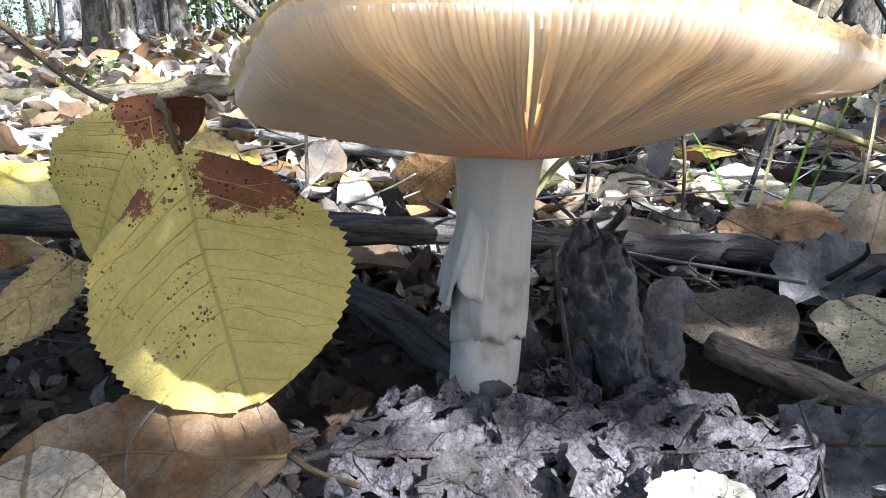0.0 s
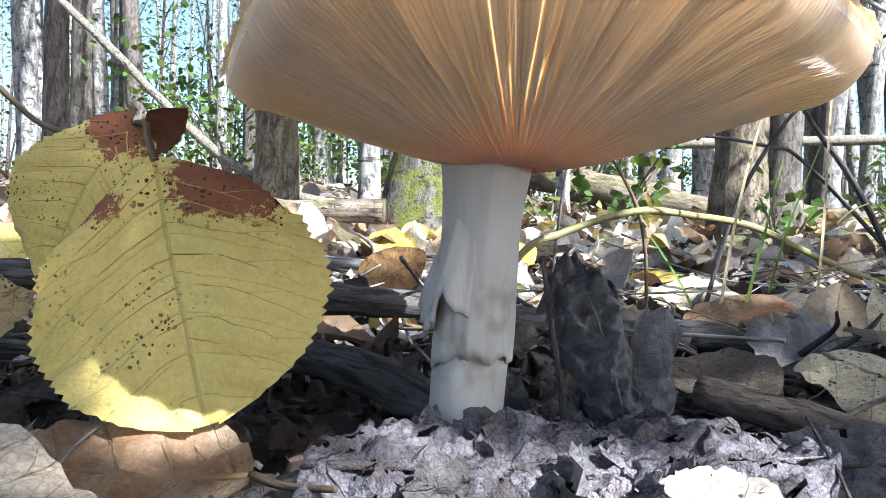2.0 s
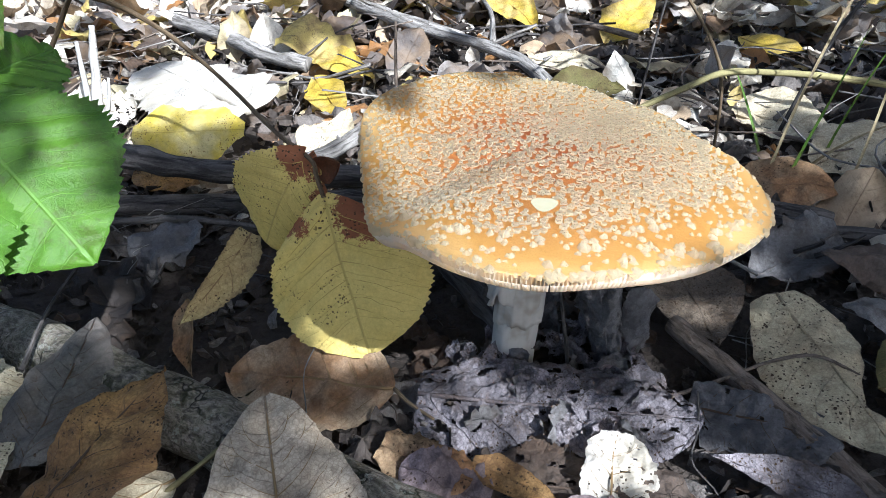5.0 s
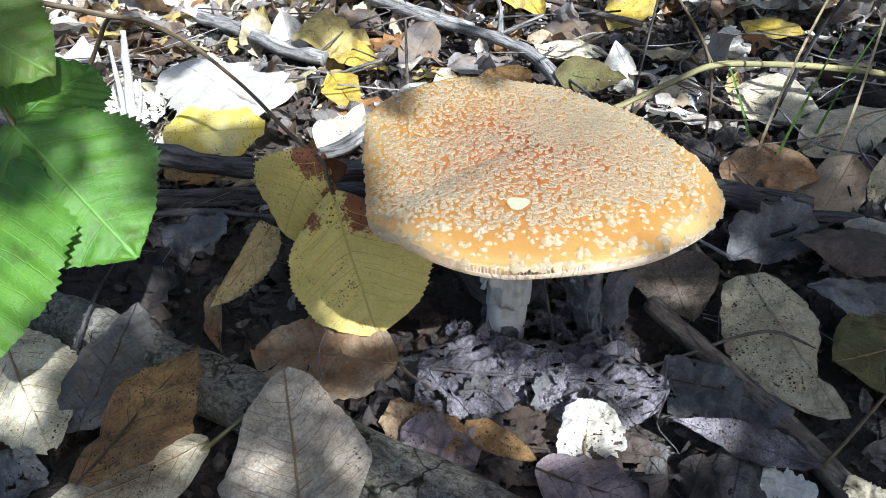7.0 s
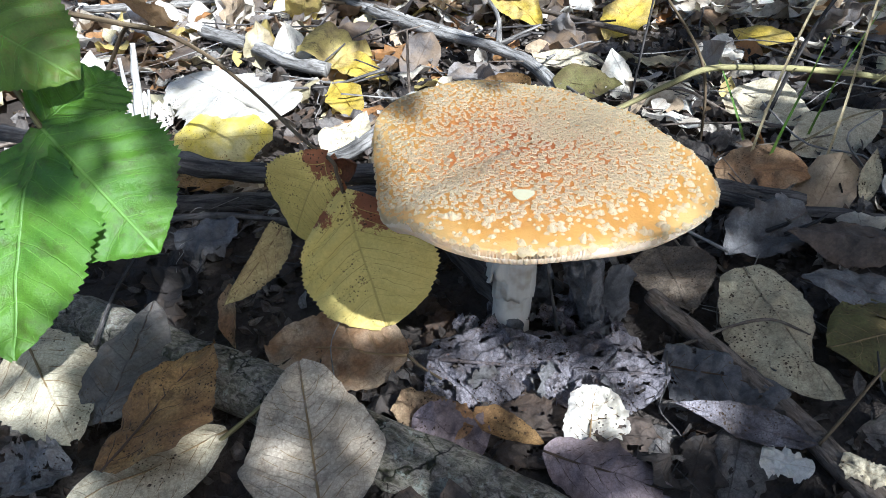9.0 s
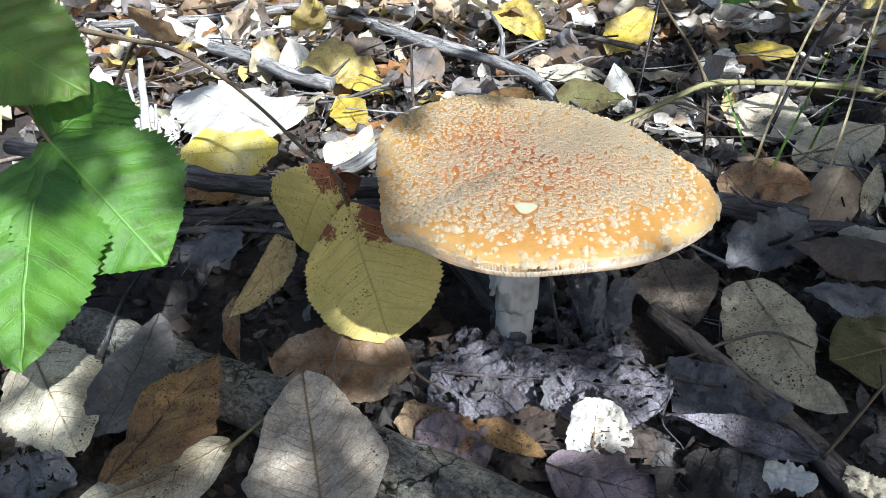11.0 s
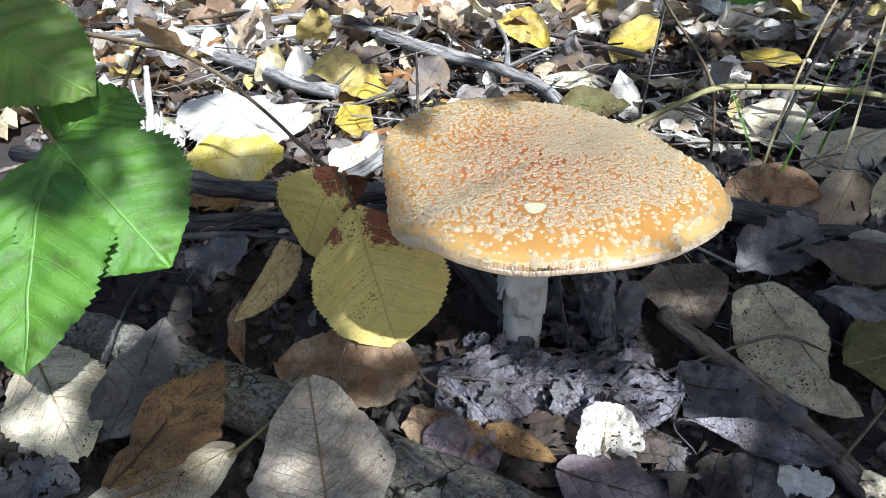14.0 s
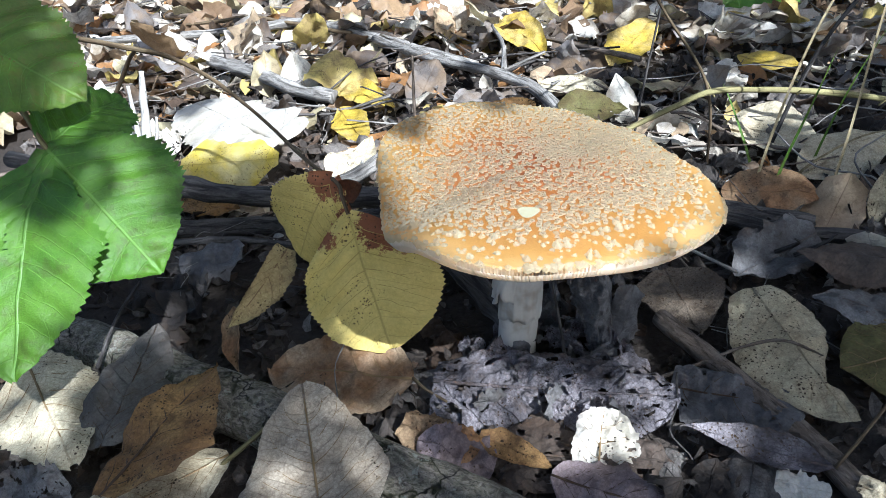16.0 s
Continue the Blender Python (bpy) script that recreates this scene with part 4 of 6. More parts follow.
def bramble_leaf(base, tip, width, face, label, seed, material=green_leaf):
    length = (Vector(tip) - Vector(base)).length
    bm = bmesh.new()
    grid = leaf_bm(bm, length, width, move=inv_b @ stand(base, tip, face), shape="broad", rows=60, cols=26, teeth=0.034, ragged=0.10, pleat=0.0016, ribs=7, wave=0.0012, freq=45, fold=0.06, curl=-0.40, seed=seed, lobe=0.05)
    veins = vein_bm(grid, 7, 0.00016, seed)
    leaflet = part("leaflet", bm, material, bramble, label)
    tagged(part("venation", veins, green_vein, leaflet), kind="stuff")
    return leaflet


bramble_leaf(JOINT, (-0.0795, 0.0845, 0.0620), 0.0480, (0.25, -0.55, 0.80), "leaflet half in shade", 0.2)
bramble_leaf((-0.1160, 0.0970, 0.0815), (-0.1045, 0.0500, 0.0520), 0.0440, (0.10, -0.55, 0.83), "sunlit leaflet", 0.5)
bramble_leaf((-0.1165, 0.1030, 0.0865), (-0.1075, 0.1285, 0.0955), 0.0310, (0.3, -0.5, 0.8), "leaflet pointing up", 0.9)
bramble_leaf((-0.1420, 0.1080, 0.1180), (-0.1020, 0.1050, 0.1030), 0.0380, (0.2, -0.5, 0.85), "yellowish green leaflet above", 1.3, olive_green)
bm = bmesh.new()
tube(bm, [inv_b @ Vector(p) for p in (JOINT, (-0.137, 0.115, 0.095), (-0.175, 0.120, 0.085), (-0.215, 0.115, 0.04), (-0.235, 0.110, -0.005))], 0.0008, 0.0014, 24, 7, 0.15, 200, 4.0)
part("stalk", bm, cane_bark, bramble)

single_leaf("overhanging_leaf", "green bramble leaf hanging over the litter", green_leaf, (0.098, 0.203, 0.120), (0.066, 0.190, 0.1005), 0.034, (-0.1, -0.6, 0.8), stalk=[(0.125, 0.22, 0.118), (0.165, 0.245, 0.07), (0.185, 0.26, 0.0)], shape="ovate", rows=40, cols=14, teeth=0.07, pleat=0.001, fold=0.12, seed=2.1)

# ---- leaves round the mushroom ----
single_leaf("crumpled_leaf", "decayed ash-grey leaf, crumpled, full of holes", ash_leaf, (-0.017, 0.1125, 0.0055), (0.056, 0.1145, 0.0065), 0.033, (0, -0.3, 1), shape="blunt", rows=130, cols=64, wave=0.0013, freq=230, pleat=0.0016, ribs=7, ragged=0.6, holes=0.60, pit=1.5, seed=0.7, roll=-0.5)
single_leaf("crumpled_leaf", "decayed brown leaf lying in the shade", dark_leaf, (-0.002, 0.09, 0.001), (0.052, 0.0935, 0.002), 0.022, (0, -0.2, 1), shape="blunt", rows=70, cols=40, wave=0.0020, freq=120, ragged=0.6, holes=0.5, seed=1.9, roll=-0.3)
single_leaf("rolled_leaf", "dead slate-grey leaf rolled up beside the stem", slate_leaf, (0.0345, 0.137, -0.003), (0.0272, 0.139, 0.0380), 0.0225, (0.05, -1.0, 0.15), shape=((0.55, 0.58, 0.66, 0.85, 1.0, 0.95, 0.40), (0.75, 0.80, 0.70, 0.80, 0.95, 0.70, 0.15)), rows=90, cols=44, wave=0.0026, freq=210, pleat=0.0018, ribs=5, ragged=0.40, roll=-1.6, seed=2.6, curl=-0.7, frill=0.2)
single_leaf("rolled_leaf", "dead grey scrap of leaf leaning on the rolled one", slate_leaf, (0.0375, 0.139, -0.002), (0.0425, 0.146, 0.024), 0.013, (0.3, -1.0, 0.2), shape="blunt", rows=20, cols=10, wave=0.0020, freq=140, ragged=0.5, roll=-0.9, seed=3.4)
single_leaf("fallen_leaf", "tan leaf with bleached lower edge under the yellow leaf", blush_leaf, (-0.0245, 0.1155, 0.004), (-0.0740, 0.1165, 0.002), 0.040, (0.05, -0.28, 1), stalk=[(-0.019, 0.1105, 0.004), (-0.011, 0.104, 0.006)], veins=5, vein=brown_vein, shape="rhomb", rows=24, cols=14, wave=0.0022, freq=60, roll=0.1, pleat=0.0005, seed=4.1, teeth=0.02)
single_leaf("fallen_leaf", "dry straw-coloured leaf with fine veins", straw_leaf, (-0.0270, 0.0460, 0.0075), (-0.0520, 0.0955, 0.0145), 0.0400, (0.1, -0.25, 1), veins=7, vein=brown_vein, shape="rhomb", rows=30, cols=16, wave=0.0014, freq=50, pleat=0.0006, ribs=9, roll=-0.15, seed=5.0)
single_leaf("fallen_leaf", "curled orange-brown leaf with dark blotches", orange_leaf, (-0.0915, 0.0530, 0.009), (-0.0850, 0.1040, 0.0150), 0.0430, (-0.1, -0.35, 1), veins=5, vein=dark_vein, shape=((0.15, 0.36, 0.50, 0.50, 0.36, 0.0), (0.30, 0.86, 0.88, 0.74, 0.40, 0.0)), wave=0.0020, freq=55, pleat=0.0005, ribs=8, roll=0.15, curl=-0.08, seed=6.1, ragged=0.10, frill=0.10)
single_leaf("fallen_leaf", "dark grey limp leaf over the log", limp_leaf, (-0.107, 0.072, 0.006), (-0.1125, 0.1165, 0.0165), 0.03, (0.0, -0.3, 1), veins=5, vein=dark_vein, shape="heart", rows=28, cols=14, wave=0.0018, freq=60, pleat=0.0005, roll=-0.35, seed=6.8)
single_leaf("fallen_leaf", "pale cream leaf, sunlit at the edge", cream_leaf, (-0.155, 0.1005, 0.012), (-0.112, 0.0655, 0.006), 0.035, (0.05, -0.25, 1), veins=5, vein=brown_vein, shape="rhomb", rows=26, cols=14, wave=0.0024, freq=50, roll=-0.3, seed=7.4, teeth=0.03)
single_leaf("fallen_leaf", "pale yellowish leaf with speckles", cream_leaf, (-0.069, 0.077, 0.004), (-0.0985, 0.044, 0.004), 0.031, (0, -0.1, 1), veins=5, vein=brown_vein, shape="rhomb", rows=22, cols=12, wave=0.0014, freq=50, seed=8.2)
single_leaf("standing_leaf", "small straw leaf standing folded", mellow_leaf, (-0.08, 0.154, 0.0265), (-0.0848, 0.119, 0.0175), 0.019, (0.35, -0.7, 0.9), veins=5, vein=brown_vein, shape=((0.40, 0.76, 0.88, 0.84, 0.68, 0.40, 0.0), (0.44, 0.46, 0.42, 0.37, 0.34, 0.27, 0.0)), wave=0.0012, freq=80, roll=0.5, curl=-0.4, twist=0.5, seed=9.0, teeth=0.03)
single_leaf("standing_leaf", "brown rolled half of a dead leaf", tan_leaf, (-0.0945, 0.134, 0.013), (-0.0858, 0.1147, 0.0), 0.014, (-0.3, -1.0, 0.2), shape="ovate", rows=18, cols=10, wave=0.001, freq=80, roll=0.9, seed=9.6)
single_leaf("curled_leaf", "small bleached leaf curled up in the sun", bleached_leaf, (0.0335, 0.0875, 0.0005), (0.0345, 0.1055, 0.0068), 0.0190, (0.15, -0.50, 0.83), veins=4, vein=brown_vein, shape=((0.80, 0.85, 0.88, 0.82, 0.75, 0.40), (0.40, 0.95, 1.15, 1.05, 0.85, 0.45)), rows=50, cols=36, wave=0.0016, freq=210, roll=0.45, seed=10.2, curl=0.12, ragged=0.10, holes=0.40, pit=1.6)
single_leaf("curled_leaf", "long grey leaf curled like a boat", ash_leaf, (0.093, 0.0965, 0.003), (0.0555, 0.1025, 0.0045), 0.0125, (0.0, -0.45, 1), stalk=[(0.0975, 0.1000, 0.008), (0.1058, 0.1088, 0.014), (0.1125, 0.116, 0.018)], shape="lance", rows=26, cols=12, wave=0.0016, freq=90, roll=1.0, curl=0.35, seed=11.0, ragged=0.2)
single_leaf("fallen_leaf", "brown scrap of a curled leaf", orange_leaf, (0.001, 0.0918, 0.0065), (0.0215, 0.0868, 0.002), 0.0095, (-0.1, -0.5, 1), shape="heart", rows=22, cols=10, wave=0.0012, freq=120, roll=0.8, seed=11.6)
single_leaf("fallen_leaf", "bleached scrap of leaf in the sun", bleached_leaf, (0.0775, 0.0900, 0.0030), (0.0895, 0.0862, 0.0040), 0.0075, (0.0, -0.4, 1), shape="blunt", wave=0.0014, freq=160, ragged=0.5, seed=12.1)
single_leaf("fallen_leaf", "bleached scrap of leaf in the sun", cream_leaf, (0.0970, 0.0915, 0.0030), (0.1070, 0.0858, 0.0040), 0.0065, (0.0, -0.4, 1), shape="blunt", wave=0.0014, freq=160, ragged=0.5, seed=12.2)
single_leaf("crumpled_leaf", "shrivelled grey leaf crumpled into folds", grey_leaf, (-0.1320, 0.0520, -0.002), (-0.1070, 0.0570, 0.0040), 0.0200, (0.0, -0.3, 1), shape="blunt", rows=60, cols=40, wave=0.0022, freq=130, ragged=0.6, roll=1.0, holes=0.5, seed=12.5)
single_leaf("fallen_leaf", "mauve-grey leaf lit at the edge", mauve_leaf, (0.0215, 0.0835, 0.003), (0.057, 0.0745, 0.003), 0.018, (0.0, -0.3, 1), veins=5, vein=dark_vein, shape="ovate", wave=0.0014, freq=90, ragged=0.3, roll=-0.4, seed=12.6)
single_leaf("fallen_leaf", "brownish flake of leaf on the soil", tan_leaf, (-0.0225, 0.094, 0.005), (0.0015, 0.0875, 0.0035), 0.015, (0.0, -0.3, 1), shape="blunt", wave=0.0020, freq=100, ragged=0.5, roll=-0.4, seed=12.3)
single_leaf("fallen_leaf", "dead brownish leaf flake by the log", mauve_leaf, (0.006, 0.0835, 0.003), (-0.016, 0.088, 0.006), 0.015, (0.0, -0.3, 1), shape="blunt", rows=18, cols=10, wave=0.0024, freq=110, ragged=0.4, seed=12.8)
single_leaf("fallen_leaf", "broad pale leaf freckled with black", pale_leaf, (0.083, 0.1655, 0.0120), (0.100, 0.1100, 0.0075), 0.0380, (-0.05, -0.15, 1), shape=((0.34, 0.55, 0.70, 0.68, 0.50, 0.25, 0.06, 0.16, 0.12), (0.42, 0.60, 0.80, 0.92, 0.98, 1.0, 0.78, 0.55, 0.20)), rows=60, cols=34, wave=0.0016, freq=60, roll=-0.25, seed=13.5, ragged=0.10)
branch("twig", "thin leaf stalk lying on the pale leaf", stick_bark, ((0.1, 0.1355, 0.008), (0.088, 0.1385, 0.0115), (0.0763, 0.1368, 0.0095), (0.063, 0.131, 0.006), (0.046, 0.122, 0.004)), 0.0004, 0.0006, 20, 6, rough=0.1, seed=6.2)
single_leaf("fallen_leaf", "dull green and brown shaded leaf", olive_leaf, (0.135, 0.146, 0.0085), (0.103, 0.134, 0.0065), 0.037, (0.0, -0.2, 1), veins=5, vein=brown_vein, shape="ovate", rows=22, cols=12, wave=0.0018, freq=55, roll=-0.2, seed=14.1)
single_leaf("fallen_leaf", "brown speckled leaf beneath the cap", speckled_leaf, (0.056, 0.183, 0.008), (0.0655, 0.149, 0.0035), 0.031, (0.0, -0.35, 1), shape="ovate", rows=24, cols=12, wave=0.0020, freq=60, roll=0.3, pleat=0.0005, seed=14.9)
single_leaf("fallen_leaf", "grey torn leaf on the branch", grey_leaf, (0.114, 0.213, 0.0105), (0.082, 0.186, 0.006), 0.023, (0.1, -0.4, 1), shape="blunt", rows=24, cols=14, wave=0.0032, freq=80, ragged=0.5, roll=0.5, seed=15.3)
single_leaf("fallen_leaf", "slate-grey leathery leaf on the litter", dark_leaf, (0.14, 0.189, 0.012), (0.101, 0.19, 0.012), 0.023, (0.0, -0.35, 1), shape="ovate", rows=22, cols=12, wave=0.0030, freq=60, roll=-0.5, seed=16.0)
single_leaf("fallen_leaf", "pale grey leaf with wavy rim", grey_leaf, (0.134, 0.159, 0.01), (0.101, 0.164, 0.01), 0.019, (0.0, -0.35, 1), shape="ovate", rows=22, cols=12, wave=0.0035, freq=65, roll=-0.4, seed=16.7)
single_leaf("fallen_leaf", "slate-grey limp leaf draped over the stick", slate_leaf, (0.054, 0.1225, 0.0055), (0.089, 0.1125, 0.006), 0.023, (0.0, -0.3, 1), veins=4, vein=dark_vein, shape="blunt", wave=0.0026, freq=110, ragged=0.6, roll=-0.7, holes=0.4, seed=16.2)
single_leaf("fallen_leaf", "orange-tan leaf with dark dots", tan_leaf, (0.084, 0.252, 0.008), (0.123, 0.243, 0.011), 0.032, (-0.05, -0.45, 1), shape="ovate", rows=22, cols=12, wave=0.0025, freq=45, roll=0.2, seed=17.2)
big_leaf = single_leaf("fallen_leaf", "large bleached leaf with glowing yellow edge", bleached_leaf, (-0.117, 0.236, 0.036), (-0.228, 0.338, 0.022), 0.054, (0.05, -0.22, 1), shape="blunt", rows=40, cols=22, wave=0.0024, freq=30, roll=-0.25, seed=18.0, ragged=0.35, lean=0.12)
bm = bmesh.new()
leaf_bm(bm, 0.046, 0.022, shape="square", rows=30, cols=12, wave=0.0016, freq=60, roll=-0.35, ragged=0.25, seed=3.3, move=big_leaf.matrix_world.inverted() @ stand((-0.1560, 0.2110, 0.0335), (-0.0890, 0.2225, 0.0345), (0.0, -0.75, 0.75)))
HEROES.extend(((-0.130, 0.215, 0.026), (-0.155, 0.228, 0.030)))
part("folded_edge", bm, fold_leaf, big_leaf, "bright yellow folded edge")
single_leaf("fallen_leaf", "bright yellow leaf with brown blotch", glow_leaf, (-0.1300, 0.3450, 0.015), (-0.1030, 0.3100, 0.006), 0.0240, (0.0, -0.55, 1), shape="rhomb", rows=22, cols=12, wave=0.0020, freq=45, roll=0.2, seed=18.8)
single_leaf("fallen_leaf", "glowing yellow leaf in the sun", glow_leaf, (-0.144, 0.384, 0.011), (-0.1, 0.365, 0.008), 0.0240, (0.0, -0.35, 1), shape="ovate", rows=22, cols=12, wave=0.0030, freq=45, roll=0.5, seed=19.5)
single_leaf("fallen_leaf", "curled yellow leaf on a twig", glow_leaf, (-0.049, 0.495, 0.021), (-0.011, 0.459, 0.01), 0.035, (0.0, -0.55, 1), shape="heart", rows=22, cols=12, wave=0.0040, freq=40, roll=0.8, seed=20.1)
single_leaf("fallen_leaf", "mustard yellow leaf with holes", glow_leaf, (0.034, 0.444, 0.006), (0.0645, 0.506, 0.019), 0.035, (0.1, -0.5, 1), shape="rhomb", rows=24, cols=14, wave=0.0030, freq=40, roll=0.3, holes=0.25, seed=20.9)
single_leaf("fallen_leaf", "yellow leaf lying flat on litter", glow_leaf, (0.12, 0.463, 0.007), (0.157, 0.444, 0.006), 0.028, (0.0, -0.3, 1), shape="ovate", rows=20, cols=10, wave=0.0020, freq=40, seed=21.4)
single_leaf("fallen_leaf", "tan and white creased leaf", cream_leaf, (0.099, 0.344, 0.008), (0.139, 0.317, 0.006), 0.041, (0.0, -0.35, 1), shape="rhomb", rows=22, cols=12, wave=0.0030, freq=40, roll=0.3, seed=22.0)
single_leaf("fallen_leaf", "tan leaf among grass stems", cream_leaf, (0.125, 0.286, 0.004), (0.169, 0.315, 0.014), 0.035, (0.0, -0.4, 1), shape="rhomb", rows=22, cols=12, wave=0.0030, freq=40, roll=-0.3, seed=22.7)
single_leaf("fallen_leaf", "olive-brown leaf behind the cap", olive_leaf, (0.004, 0.36, 0.01), (0.045, 0.3575, 0.008), 0.027, (0.0, -0.5, 1), shape="ovate", rows=20, cols=12, wave=0.0020, freq=40, roll=0.3, seed=23.3)
single_leaf("fallen_leaf", "pinkish white leaf by the branch", cream_leaf, (-0.098, 0.2475, 0.01), (-0.089, 0.285, 0.018), 0.025, (0.0, -0.45, 1), shape="ovate", rows=20, cols=12, wave=0.0030, freq=50, roll=0.3, seed=24.0)
single_leaf("standing_leaf", "upright orange-tan leaf behind the branch", orange_leaf, (-0.031, 0.314, 0.012), (-0.005, 0.312, 0.03), 0.025, (0.1, -1.0, 0.3), shape="round", rows=20, cols=12, wave=0.0015, freq=50, seed=24.6)
single_leaf("fallen_leaf", "orange leaf under the branch", orange_leaf, (-0.17, 0.224, 0.008), (-0.136, 0.219, 0.008), 0.019, (0.0, -0.4, 1), shape="ovate", rows=20, cols=12, wave=0.0028, freq=60, roll=0.4, seed=25.3)

single_leaf("fallen_leaf", "cream leaf curled beside the twig", cream_leaf, (-0.0100, 0.4035, 0.0070), (0.0350, 0.3940, 0.0090), 0.0190, (0.0, -0.4, 1), shape="ovate", wave=0.0026, freq=50, roll=0.5, seed=26.1)
single_leaf("fallen_leaf", "white leaf lying on the litter", bleached_leaf, (0.1190, 0.5200, 0.0090), (0.1580, 0.4890, 0.0080), 0.0300, (0.0, -0.4, 1), shape="ovate", wave=0.0026, freq=40, roll=0.4, seed=26.8)
single_leaf("standing_leaf", "pale yellow leaf standing on edge", pale_leaf, (0.1420, 0.2360, 0.0020), (0.1450, 0.2460, 0.0230), 0.0085, (-0.3, -1.0, 0.3), shape="lance", wave=0.0010, freq=80, roll=0.5, seed=27.4)
single_leaf("fallen_leaf", "slate leaf curled up in the shade", slate_leaf, (-0.1380, 0.1680, 0.0060), (-0.1120, 0.1770, 0.0120), 0.0200, (0.1, -0.5, 1), shape="blunt", wave=0.0030, freq=90, roll=-0.6, ragged=0.4, seed=28.0)

single_leaf("crumpled_leaf", "white crumbling flakes round the splintered stub", bleached_leaf, (-0.2480, 0.2760, 0.014), (-0.2010, 0.2800, 0.016), 0.0260, (0.0, -0.6, 1), shape="blunt", rows=70, cols=40, wave=0.0040, freq=110, ragged=0.8, holes=0.72, pit=1.6, seed=31.0)

# ---- sticks and canes ----
branch("splintered_stub", "pale weathered splinters of wood standing in litter", bleached, ((-0.2235, 0.2755, 0.002), (-0.2190, 0.2780, 0.030), (-0.2140, 0.2800, 0.058)), 0.0032, 0.0014, 24, 8, category="wood", rough=0.4, freq=160, seed=31.5, shoots=((((-0.2260, 0.2760, 0.004), (-0.2255, 0.2780, 0.028), (-0.2250, 0.2800, 0.050)), 0.0022), (((-0.2215, 0.2745, 0.004), (-0.2120, 0.2745, 0.022), (-0.2090, 0.2750, 0.034)), 0.0016)))
branch("fallen_branch", "dark weathered branch lying behind the mushroom", dark_bark, ((-0.26, 0.222, 0.03), (-0.1545, 0.2018, 0.0275), (-0.1277, 0.198, 0.0262), (-0.1007, 0.1972, 0.0255), (-0.0765, 0.2009, 0.0242), (-0.0579, 0.2056, 0.0228), (-0.02, 0.214, 0.0185), (0.02, 0.224, 0.013), (0.055, 0.233, 0.008), (0.0886, 0.237, 0.005), (0.118, 0.232, 0.003)), 0.0042, 0.0045, 70, 12, rough=0.35, freq=90, seed=1.0)
branch("fallen_branch", "forked dark branch end with grey fibres", dark_bark, ((0.08, 0.234, 0.005), (0.1089, 0.2205, 0.0055), (0.1276, 0.2185, 0.005), (0.16, 0.21, 0.005), (0.2, 0.2, 0.005)), 0.0030, 0.0034, 40, 10, rough=0.4, freq=120, seed=2.0, shoots=((((0.098, 0.203, 0.006), (0.103, 0.196, 0.014), (0.100, 0.190, 0.019)), 0.0010), (((0.104, 0.201, 0.006), (0.113, 0.199, 0.013), (0.116, 0.197, 0.018)), 0.0010)))
branch("grey_log", "grey lichen-covered log half under leaves", log_bark, ((-0.2256, 0.1549, 0.001), (-0.1671, 0.1241, 0.0025), (-0.1411, 0.1178, 0.0025), (-0.1108, 0.1071, 0.0025), (-0.0853, 0.0996, 0.002), (-0.0587, 0.0918, 0.001), (-0.0211, 0.0782, -0.0005), (-0.0044, 0.0746, -0.0025), (0.0154, 0.0688, -0.0045), (0.0404, 0.0589, -0.008)), 0.0088, 0.0098, 70, 20, category="log", rough=0.12, freq=110, seed=3.0, knobs=0.08)
branch("stick", "brown stick stripped of bark", stick_bark, ((0.052, 0.1525, 0.0075), (0.0676, 0.1335, 0.0055), (0.0815, 0.116, 0.0035), (0.0904, 0.105, 0.0015), (0.099, 0.092, -0.0005), (0.11, 0.075, -0.003)), 0.0030, 0.0038, 40, 12, rough=0.15, freq=120, seed=4.0, knobs=0.1)
branch("stick", "dark stick behind the stem", dark_bark, ((-0.052, 0.205, 0.006), (-0.030, 0.187, 0.0075), (-0.004, 0.155, 0.006), (0.006, 0.143, 0.004)), 0.0050, 0.0040, 30, 12, rough=0.2, freq=100, seed=5.0)
branch("twig", "thin dry stick with yellow-green tip", cane_bark, ((-0.0555, 0.0868, 0.0115), (-0.0625, 0.08, 0.007), (-0.0705, 0.073, 0.002)), 0.0005, 0.0007, 16, 7, rough=0.15, seed=6.0)
branch("twig", "thin dark twig before the log", dark_bark, ((-0.1318, 0.136, 0.02), (-0.1285, 0.116, 0.0175), (-0.1243, 0.0975, 0.012)), 0.0005, 0.0007, 16, 6, rough=0.2, seed=6.5)
branch("twig", "dark stalk standing beside the rolled leaf", dark_bark, ((0.0225, 0.131, -0.002), (0.0215, 0.131, 0.01), (0.0195, 0.131, 0.023), (0.018, 0.131, 0.034)), 0.0006, 0.0004, 16, 6, rough=0.2, seed=6.8)
branch("fallen_branch", "grey twig lit by the sun", sunlit_twig_bark, ((-0.1467, 0.4782, 0.014), (-0.0916, 0.436, 0.014), (-0.0464, 0.4099, 0.014), (-0.0136, 0.3863, 0.012), (0.008, 0.356, 0.006)), 0.0030, 0.0042, 40, 9, rough=0.25, freq=90, seed=7.0, shoots=((((-0.035, 0.410, 0.015), (-0.040, 0.440, 0.022), (-0.052, 0.47, 0.026)), 0.0022),))
branch("fallen_branch", "long thin branch across the litter", sunlit_twig_bark, ((-0.4, 0.48, 0.016), (-0.3159, 0.4906, 0.016), (-0.2724, 0.4985, 0.016), (-0.2278, 0.5152, 0.016), (-0.1842, 0.5058, 0.014), (-0.1284, 0.4772, 0.01), (-0.06, 0.44, 0.006)), 0.0030, 0.0045, 50, 9, rough=0.3, freq=80, seed=8.0)
